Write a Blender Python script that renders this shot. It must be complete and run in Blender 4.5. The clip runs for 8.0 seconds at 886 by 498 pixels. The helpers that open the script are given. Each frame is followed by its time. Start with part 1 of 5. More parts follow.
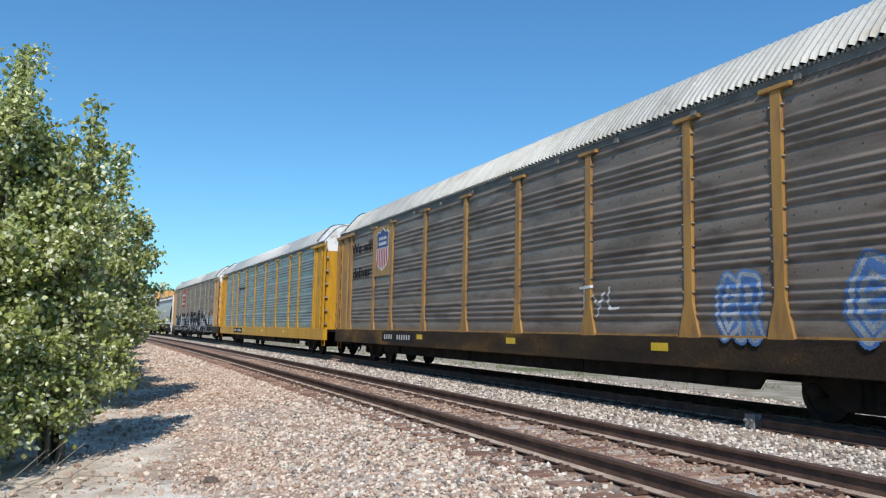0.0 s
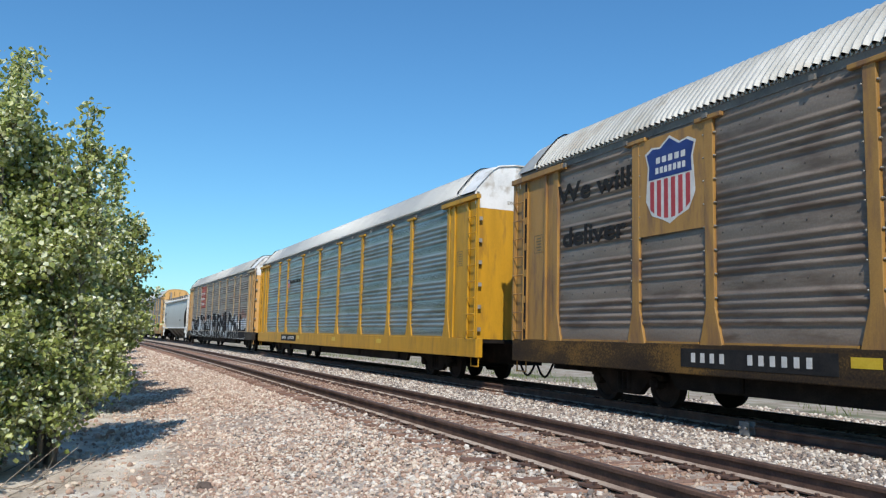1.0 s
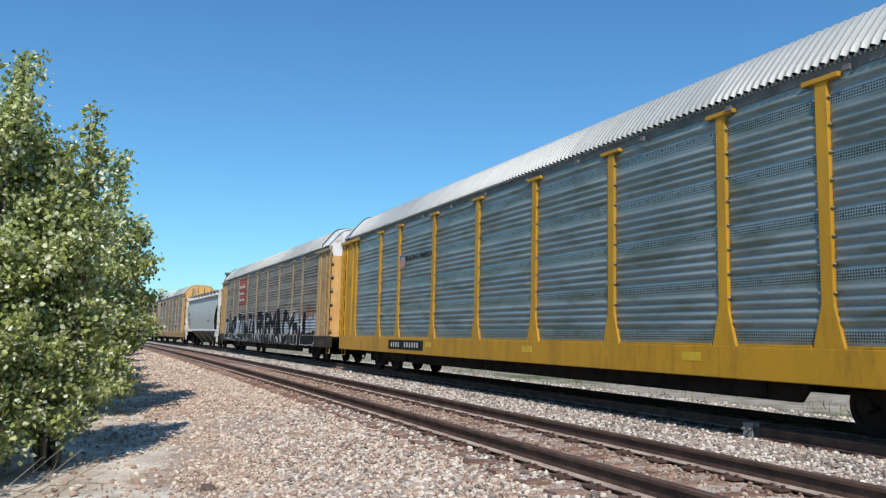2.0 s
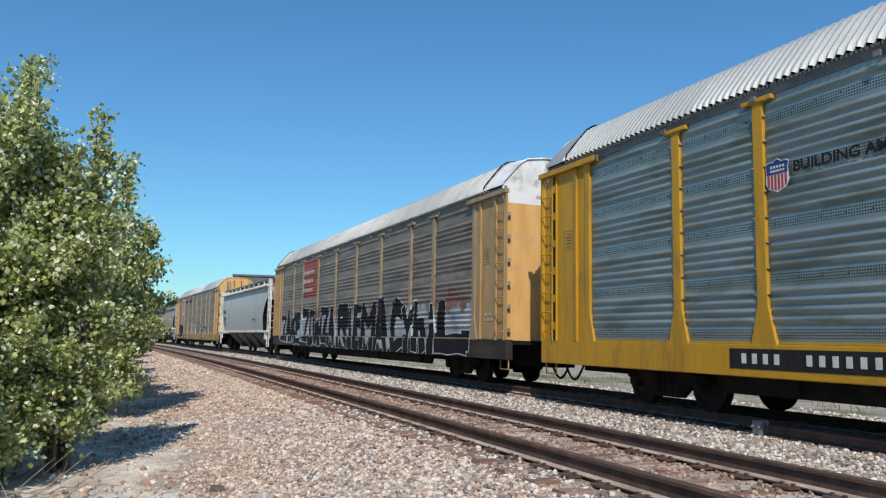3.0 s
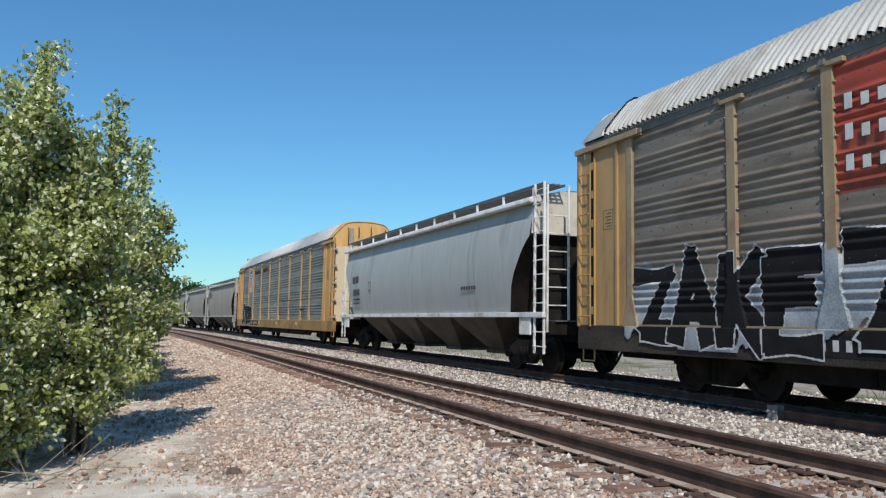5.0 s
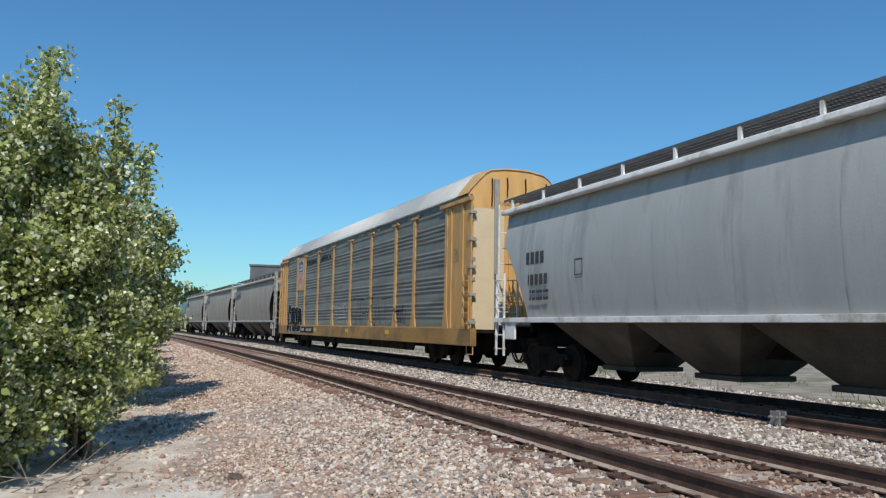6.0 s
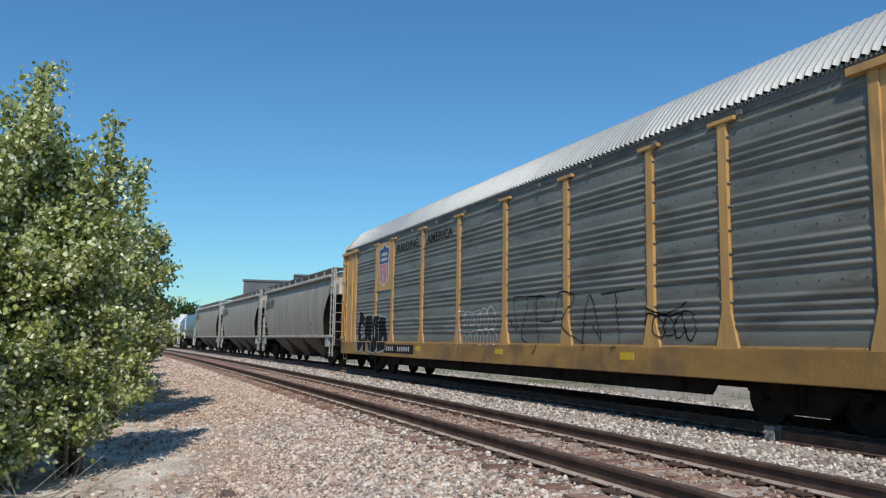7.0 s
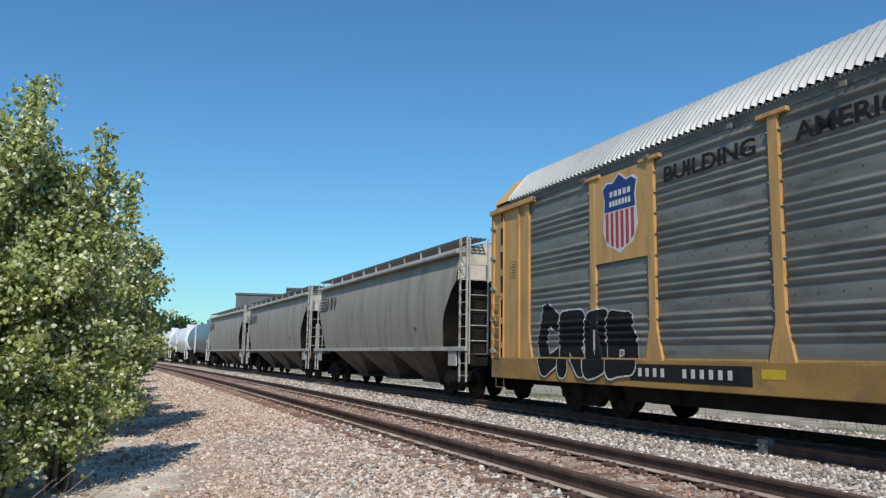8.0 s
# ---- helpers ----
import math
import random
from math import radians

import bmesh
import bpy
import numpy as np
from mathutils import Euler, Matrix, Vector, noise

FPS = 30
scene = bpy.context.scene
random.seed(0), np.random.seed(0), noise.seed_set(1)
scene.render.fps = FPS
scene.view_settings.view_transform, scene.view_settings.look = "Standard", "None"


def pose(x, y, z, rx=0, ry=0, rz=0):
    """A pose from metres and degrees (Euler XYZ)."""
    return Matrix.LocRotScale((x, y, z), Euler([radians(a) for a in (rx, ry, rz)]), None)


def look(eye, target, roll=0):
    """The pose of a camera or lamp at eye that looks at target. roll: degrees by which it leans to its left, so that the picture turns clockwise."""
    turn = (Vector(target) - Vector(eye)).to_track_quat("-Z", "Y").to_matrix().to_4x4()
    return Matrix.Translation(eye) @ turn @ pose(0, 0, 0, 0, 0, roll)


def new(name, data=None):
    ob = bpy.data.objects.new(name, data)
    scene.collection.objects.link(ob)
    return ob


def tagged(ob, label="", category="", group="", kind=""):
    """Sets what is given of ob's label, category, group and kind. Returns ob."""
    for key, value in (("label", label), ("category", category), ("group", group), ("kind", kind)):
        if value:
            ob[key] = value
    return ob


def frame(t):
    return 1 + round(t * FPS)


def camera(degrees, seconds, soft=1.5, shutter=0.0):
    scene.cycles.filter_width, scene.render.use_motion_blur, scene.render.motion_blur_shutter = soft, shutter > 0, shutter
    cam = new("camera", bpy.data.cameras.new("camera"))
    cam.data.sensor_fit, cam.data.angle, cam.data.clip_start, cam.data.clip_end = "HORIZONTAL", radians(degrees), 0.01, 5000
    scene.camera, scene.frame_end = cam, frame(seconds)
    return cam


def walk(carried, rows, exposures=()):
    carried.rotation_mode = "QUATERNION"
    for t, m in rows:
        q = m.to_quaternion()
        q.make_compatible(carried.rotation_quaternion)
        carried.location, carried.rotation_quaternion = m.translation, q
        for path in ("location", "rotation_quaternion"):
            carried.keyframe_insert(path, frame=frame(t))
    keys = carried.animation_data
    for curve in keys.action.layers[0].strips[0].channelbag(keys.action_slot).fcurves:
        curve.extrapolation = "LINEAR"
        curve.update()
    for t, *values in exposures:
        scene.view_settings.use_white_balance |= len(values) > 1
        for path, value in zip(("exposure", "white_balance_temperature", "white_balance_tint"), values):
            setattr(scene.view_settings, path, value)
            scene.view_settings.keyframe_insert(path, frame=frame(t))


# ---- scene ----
# camera: hand-held beside the track, standing still and swaying
cam = camera(59.75, 8.0, soft=1.25)
EYE = (0.0, 0.0, 1.04)
SWAY = [(0, -0.08, 6.08, -1.22), (0.5, 0.73, 6.3, -1.37), (1, -0.44, 6.51, -1.51), (1.75, -0.3, 6.6, -1.4), (2.5, 0, 6.65, -1.25),
        (3, 0.34, 6.6, -0.97), (3.5, 0.58, 6.44, -0.78), (4, 0.67, 6.22, -1.04), (4.5, 0.92, 5.81, -1.0), (5, 1.36, 5.45, -0.98),
        (5.75, 1.5, 5.7, -1.02), (6.5, 1.4, 6.24, -1.03), (7, 1.05, 6.95, -0.95), (7.5, 0.77, 7.51, -0.8), (8, 0.54, 7.94, -0.86)]
walk(cam, [(t, pose(*EYE, 90 + pitch, roll, yaw)) for t, yaw, pitch, roll in SWAY],
     [(0, 0.10), (1.2, 0.08), (2.5, 0.0), (3.5, -0.06), (4.5, -0.06), (5.2, -0.1), (6.5, -0.2), (7.2, -0.16), (8, -0.08)])

# the way of the tracks: s metres along from the point beside the camera, lateral to the right of the near track's middle
PSI0, K0, K1, D1, GAP, DROP = math.radians(22.843), -0.00096, 0.0000073, 4.717, 5.573, -0.138
S_STEP = 0.5
S_ALL = np.arange(-150, 900, S_STEP)
_sc = np.clip(S_ALL, 0, 200)
HEAD = PSI0 - K0 * np.clip(S_ALL, -150, 200) - K1 * _sc ** 2 / 2
_dx, _dy = -np.sin(HEAD), np.cos(HEAD)
X_ALL = np.concatenate([[0], np.cumsum((_dx[1:] + _dx[:-1]) / 2 * S_STEP)])
Y_ALL = np.concatenate([[0], np.cumsum((_dy[1:] + _dy[:-1]) / 2 * S_STEP)])
_i0 = int(150 / S_STEP)
X_ALL += D1 * math.cos(PSI0) - X_ALL[_i0]
Y_ALL += D1 * math.sin(PSI0) - Y_ALL[_i0]


def along(s, lat=0.0):
    """x, y and heading at s along the tracks and lat to the right of the near track's middle (arrays or numbers)."""
    x, y, h = np.interp(s, S_ALL, X_ALL), np.interp(s, S_ALL, Y_ALL), np.interp(s, S_ALL, HEAD)
    return x + lat * np.cos(h), y + lat * np.sin(h), h


# daylight: a high sun behind the camera, clear sky
SUN_EL, SUN_DIR = math.radians(45), Vector((0.005, -1.0, 0)).normalized()
sun = new("sun", bpy.data.lights.new("sun", "SUN"))
sun.data.energy, sun.data.angle, sun.data.color = 4.2, math.radians(0.53), (1.0, 0.95, 0.87)
sun.matrix_world = look((0, 0, 30), Vector((0, 0, 30)) - Vector((SUN_DIR.x * math.cos(SUN_EL), SUN_DIR.y * math.cos(SUN_EL), math.sin(SUN_EL))))
world = bpy.data.worlds.new("world")
scene.world = world
world.use_nodes = True
sky = world.node_tree.nodes.new("ShaderNodeTexSky")
sky.sky_type, sky.sun_disc, sky.sun_elevation, sky.sun_rotation = "NISHITA", False, SUN_EL, math.atan2(SUN_DIR.x, SUN_DIR.y)
sky.air_density, sky.dust_density, sky.ozone_density = 1.3, 0.0, 3.0
bg = world.node_tree.nodes["Background"]
bg.inputs[1].default_value = 0.12
tint = world.node_tree.nodes.new("ShaderNodeMix")
tint.data_type, tint.blend_type = "RGBA", "MULTIPLY"
tint.inputs[0].default_value, tint.inputs[7].default_value = 1.0, (0.44, 0.80, 1.06, 1)
world.node_tree.links.new(sky.outputs[0], tint.inputs[6])
world.node_tree.links.new(tint.outputs[2], bg.inputs[0])
scene.view_settings.exposure = 0.0


# ---- materials ----
def surface(name, tones, scale=3.0, stretch=(1, 1, 1), rough=0.7, metal=0.0, bump=0.2, fine=40.0, island=0.0, stain=None, stain_amount=0.0, stain_scale=0.6,
            stain_stretch=(1, 1, 1), bump_dist=0.01, gloss=0.5):
    """Colour runs over the tones by noise of two scales; stain is a second coat laid on in patches; island varies it from piece to piece."""
    m = bpy.data.materials.new(name)
    m.use_nodes = True
    nt = m.node_tree
    n, link = nt.nodes, nt.links.new
    bsdf = n["Principled BSDF"]
    bsdf.inputs["Roughness"].default_value, bsdf.inputs["Metallic"].default_value, bsdf.inputs["Specular IOR Level"].default_value = rough, metal, gloss
    tc = n.new("ShaderNodeTexCoord")
    mp = n.new("ShaderNodeMapping")
    mp.inputs["Scale"].default_value = stretch
    link(tc.outputs["Object"], mp.inputs[0])
    big, small = n.new("ShaderNodeTexNoise"), n.new("ShaderNodeTexNoise")
    big.inputs["Scale"].default_value, big.inputs["Detail"].default_value = scale, 6
    small.inputs["Scale"].default_value, small.inputs["Detail"].default_value = fine, 4
    link(mp.outputs[0], big.inputs[0])
    link(tc.outputs["Object"], small.inputs[0])
    mix = n.new("ShaderNodeMath")
    mix.operation = "MULTIPLY_ADD"
    mix.inputs[1].default_value = 0.35
    link(small.outputs[0], mix.inputs[0])
    half = n.new("ShaderNodeMath")
    half.operation = "MULTIPLY"
    half.inputs[1].default_value = 0.65
    link(big.outputs[0], half.inputs[0])
    link(half.outputs[0], mix.inputs[2])
    fac = mix.outputs[0]
    if island:
        geo = n.new("ShaderNodeNewGeometry")
        info = n.new("ShaderNodeObjectInfo")
        add = n.new("ShaderNodeMath")
        add.inputs[1].default_value = 0
        link(geo.outputs["Random Per Island"], add.inputs[0])
        link(info.outputs["Random"], add.inputs[1])
        fr = n.new("ShaderNodeMath")
        fr.operation = "FRACT"
        link(add.outputs[0], fr.inputs[0])
        ma = n.new("ShaderNodeMix")
        ma.inputs[0].default_value = island
        link(fac, ma.inputs[2])
        link(fr.outputs[0], ma.inputs[3])
        fac = ma.outputs[0]
    ramp = n.new("ShaderNodeValToRGB")
    els = ramp.color_ramp.elements
    lo, hi = (0.36, 0.64) if not island else (0.2, 0.8)
    while len(els) < len(tones):
        els.new(0.5)
    for i, c in enumerate(tones):
        els[i].position = lo + (hi - lo) * i / max(1, len(tones) - 1)
        els[i].color = (*c, 1)
    link(fac, ramp.inputs[0])
    out = ramp.outputs[0]
    if stain:
        ms = n.new("ShaderNodeMapping")
        ms.inputs["Scale"].default_value = stain_stretch
        link(tc.outputs["Object"], ms.inputs[0])
        sn = n.new("ShaderNodeTexNoise")
        sn.inputs["Scale"].default_value, sn.inputs["Detail"].default_value, sn.inputs["Roughness"].default_value = stain_scale, 8, 0.65
        link(ms.outputs[0], sn.inputs[0])
        mr = n.new("ShaderNodeMapRange")
        mr.inputs[1].default_value, mr.inputs[2].default_value = 0.58 - stain_amount * 0.25, 0.72 - stain_amount * 0.25
        link(sn.outputs[0], mr.inputs[0])
        mx = n.new("ShaderNodeMix")
        mx.data_type = "RGBA"
        link(mr.outputs[0], mx.inputs[0])
        link(out, mx.inputs[6])
        mx.inputs[7].default_value = (*stain, 1)
        out = mx.outputs[2]
    link(out, bsdf.inputs["Base Color"])
    if bump:
        bp = n.new("ShaderNodeBump")
        bp.inputs["Strength"].default_value, bp.inputs["Distance"].default_value = bump, bump_dist
        link(small.outputs[0], bp.inputs["Height"])
        link(bp.outputs[0], bsdf.inputs["Normal"])
    return m


def perforated(m):
    """Rows of small dark holes in a sheet: a grid of dots 5 cm apart, in bands 0.4 m high."""
    n, link = m.node_tree.nodes, m.node_tree.links.new
    bsdf = n["Principled BSDF"]
    src = bsdf.inputs["Base Color"].links[0].from_socket
    tc, sep = n.new("ShaderNodeTexCoord"), n.new("ShaderNodeSeparateXYZ")
    link(tc.outputs["Object"], sep.inputs[0])

    def math_node(op, a, b, c=None):
        k = n.new("ShaderNodeMath")
        k.operation = op
        for i, q in enumerate((a, b, c)):
            if q is None:
                continue
            if isinstance(q, (int, float)):
                k.inputs[i].default_value = q
            else:
                link(q, k.inputs[i])
        return k.outputs[0]
    px = math_node("PINGPONG", sep.outputs[0], 0.04)
    pz = math_node("PINGPONG", sep.outputs[2], 0.04)
    dx = math_node("SUBTRACT", px, 0.02)
    dz = math_node("SUBTRACT", pz, 0.02)
    d2 = math_node("ADD", math_node("MULTIPLY", dx, dx), math_node("MULTIPLY", dz, dz))
    dot = math_node("LESS_THAN", d2, 0.00016)
    u = math_node("FLOORED_MODULO", math_node("SUBTRACT", sep.outputs[2], 1.2), 0.8)
    band = math_node("LESS_THAN", math_node("ABSOLUTE", math_node("SUBTRACT", u, 0.13), 0), 0.075)
    mx = n.new("ShaderNodeMix")
    mx.data_type = "RGBA"
    link(math_node("MULTIPLY", dot, band), mx.inputs[0])
    link(src, mx.inputs[6])
    mx.inputs[7].default_value = (0.012, 0.014, 0.016, 1)
    link(mx.outputs[2], bsdf.inputs["Base Color"])
    return m


def leaf_material(name, tones):
    m = bpy.data.materials.new(name)
    m.use_nodes = True
    n, link = m.node_tree.nodes, m.node_tree.links.new
    bsdf, outn = n["Principled BSDF"], n["Material Output"]
    geo = n.new("ShaderNodeNewGeometry")
    ramp = n.new("ShaderNodeValToRGB")
    els = ramp.color_ramp.elements
    while len(els) < len(tones):
        els.new(0.5)
    for i, c in enumerate(tones):
        els[i].position, els[i].color = i / (len(tones) - 1), (*c, 1)
    link(geo.outputs["Random Per Island"], ramp.inputs[0])
    link(ramp.outputs[0], bsdf.inputs["Base Color"])
    bsdf.inputs["Roughness"].default_value = 0.33
    tr = n.new("ShaderNodeBsdfTranslucent")
    link(ramp.outputs[0], tr.inputs[0])
    ms = n.new("ShaderNodeMixShader")
    ms.inputs[0].default_value = 0.3
    link(bsdf.outputs[0], ms.inputs[1])
    link(tr.outputs[0], ms.inputs[2])
    link(ms.outputs[0], outn.inputs[0])
    return m


M = {}
M["ballast"] = surface("ballast", [(0.27, 0.195, 0.145), (0.41, 0.315, 0.245), (0.54, 0.45, 0.365)], scale=8, fine=60, rough=0.95, bump=0.8, bump_dist=0.03,
                       stain=(0.60, 0.55, 0.48), stain_amount=0.3, stain_scale=0.5)
M["stone"] = surface("stone", [(0.16, 0.135, 0.12), (0.30, 0.26, 0.225), (0.38, 0.285, 0.225), (0.47, 0.415, 0.35), (0.66, 0.60, 0.52)], scale=6, fine=90, rough=0.9, bump=0.4,
                     bump_dist=0.004, island=0.85)
M["pink_stone"] = surface("pink_stone", [(0.31, 0.205, 0.15), (0.46, 0.315, 0.235), (0.53, 0.385, 0.295), (0.48, 0.39, 0.305), (0.70, 0.59, 0.475)], scale=6, fine=90, rough=0.9,
                          bump=0.4, bump_dist=0.004, island=0.85)
M["dirt"] = surface("dirt", [(0.22, 0.17, 0.12), (0.34, 0.28, 0.21), (0.46, 0.41, 0.34)], scale=1.3, fine=25, rough=0.95, bump=0.7, bump_dist=0.03,
                    stain=(0.10, 0.12, 0.04), stain_amount=0.3, stain_scale=0.15)
M["rust_rail"] = surface("rust_rail", [(0.060, 0.033, 0.024), (0.098, 0.053, 0.037), (0.15, 0.084, 0.056)], scale=5, fine=50, rough=0.85, metal=0.0, bump=0.25)
M["rail_foot"] = surface("rail_foot", [(0.24, 0.17, 0.13), (0.38, 0.30, 0.24), (0.48, 0.41, 0.34)], scale=3, rough=0.9, bump=0.3)
M["rail_top"] = surface("rail_top", [(0.085, 0.050, 0.037), (0.14, 0.095, 0.075)], scale=3, rough=0.6, metal=0.3, bump=0.08)
M["tie_wood"] = surface("tie_wood", [(0.13, 0.068, 0.046), (0.23, 0.13, 0.09), (0.33, 0.215, 0.155)], scale=4, stretch=(1, 9, 4), fine=30, rough=0.92, bump=0.6, island=0.35)
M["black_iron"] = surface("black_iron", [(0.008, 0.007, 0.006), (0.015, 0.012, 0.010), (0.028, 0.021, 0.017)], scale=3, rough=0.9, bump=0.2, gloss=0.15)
M["wheel_steel"] = surface("wheel_steel", [(0.015, 0.012, 0.010), (0.03, 0.022, 0.018)], scale=4, rough=0.8, metal=0.1, bump=0.1, gloss=0.2)
M["white_paint"] = surface("white_paint", [(0.62, 0.61, 0.58), (0.74, 0.73, 0.70), (0.80, 0.79, 0.77)], scale=2, rough=0.5, bump=0.05, stain=(0.42, 0.37, 0.30), stain_amount=0.25,
                           stain_scale=1.5)
M["letter_white"] = surface("letter_white", [(0.50, 0.49, 0.46), (0.64, 0.63, 0.60)], scale=5, rough=0.6, bump=0)
M["letter_black"] = surface("letter_black", [(0.012, 0.012, 0.013), (0.024, 0.023, 0.022)], scale=5, rough=0.85, bump=0, gloss=0.2)
M["letter_blue"] = surface("letter_blue", [(0.012, 0.025, 0.13), (0.02, 0.04, 0.18)], scale=4, rough=0.5, bump=0)
M["letter_red"] = surface("letter_red", [(0.33, 0.03, 0.035), (0.42, 0.05, 0.05)], scale=4, rough=0.5, bump=0)
M["spray_black"] = surface("spray_black", [(0.008, 0.008, 0.009), (0.016, 0.015, 0.016)], scale=3, rough=0.85, bump=0.05, gloss=0.2)
M["spray_white"] = surface("spray_white", [(0.42, 0.415, 0.40), (0.64, 0.63, 0.61)], scale=6, rough=0.5, bump=0)
M["spray_pale"] = surface("spray_pale", [(0.14, 0.15, 0.16), (0.30, 0.33, 0.36), (0.48, 0.48, 0.47)], scale=1.4, rough=0.5, bump=0)
M["spray_rust"] = surface("spray_rust", [(0.13, 0.075, 0.055), (0.20, 0.095, 0.06), (0.26, 0.12, 0.075)], scale=2.2, rough=0.6, bump=0)
M["spray_blue"] = surface("spray_blue", [(0.05, 0.12, 0.30), (0.10, 0.20, 0.42)], scale=4, rough=0.5, bump=0)
M["bark"] = surface("bark", [(0.10, 0.085, 0.06), (0.19, 0.165, 0.13)], scale=12, stretch=(1, 1, 0.2), rough=0.9, bump=0.5)
M["crib_stone"] = surface("crib_stone", [(0.17, 0.10, 0.068), (0.28, 0.175, 0.12), (0.36, 0.245, 0.175), (0.50, 0.39, 0.30)], scale=6, fine=90, rough=0.9, bump=0.4, bump_dist=0.004, island=0.8)


def sanded(m, tones):
    """Lays pale fines over a ground where its attribute 'sand' says so, with a broken edge."""
    n, link = m.node_tree.nodes, m.node_tree.links.new
    bsdf = n["Principled BSDF"]
    src = bsdf.inputs["Base Color"].links[0].from_socket
    attr, tc, fine, big = n.new("ShaderNodeAttribute"), n.new("ShaderNodeTexCoord"), n.new("ShaderNodeTexNoise"), n.new("ShaderNodeTexNoise")
    attr.attribute_name = "sand"
    fine.inputs["Scale"].default_value, fine.inputs["Detail"].default_value = 9, 8
    big.inputs["Scale"].default_value, big.inputs["Detail"].default_value = 1.5, 7
    for t in (fine, big):
        link(tc.outputs["Object"], t.inputs[0])
    add, edge = n.new("ShaderNodeMath"), n.new("ShaderNodeMapRange")
    link(attr.outputs["Fac"], add.inputs[0])
    link(fine.outputs[0], add.inputs[1])
    edge.inputs[1].default_value, edge.inputs[2].default_value = 0.85, 1.15
    link(add.outputs[0], edge.inputs[0])
    ramp, mix = n.new("ShaderNodeValToRGB"), n.new("ShaderNodeMix")
    ramp.color_ramp.elements.new(0.5)
    for e, p, c in zip(ramp.color_ramp.elements, (0.36, 0.5, 0.64), tones):
        e.position, e.color = p, (*c, 1)
    link(big.outputs[0], ramp.inputs[0])
    mix.data_type = "RGBA"
    link(edge.outputs[0], mix.inputs[0])
    link(src, mix.inputs[6])
    link(ramp.outputs[0], mix.inputs[7])
    link(mix.outputs[2], bsdf.inputs["Base Color"])


sanded(M["ballast"], [(0.46, 0.375, 0.29), (0.67, 0.58, 0.475), (0.80, 0.735, 0.63)])
M["leaf"] = leaf_material("leaf", [(0.16, 0.19, 0.05), (0.29, 0.335, 0.09), (0.42, 0.465, 0.15), (0.55, 0.58, 0.27), (0.80, 0.82, 0.63)])
M["far_leaf"] = leaf_material("far_leaf", [(0.03, 0.06, 0.015), (0.06, 0.11, 0.03), (0.10, 0.15, 0.05)])
M["grass"] = leaf_material("grass", [(0.10, 0.14, 0.03), (0.17, 0.22, 0.06), (0.28, 0.27, 0.12)])
M["dry_twig"] = surface("dry_twig", [(0.20, 0.16, 0.12), (0.33, 0.28, 0.22)], scale=8, rough=0.9, bump=0.3)
M["concrete_grey"] = surface("concrete_grey", [(0.09, 0.10, 0.11), (0.13, 0.14, 0.15)], scale=0.3, rough=0.8, bump=0.1)
M["glass_dark"] = surface("glass_dark", [(0.02, 0.025, 0.03), (0.03, 0.035, 0.04)], scale=1, rough=0.15, bump=0)


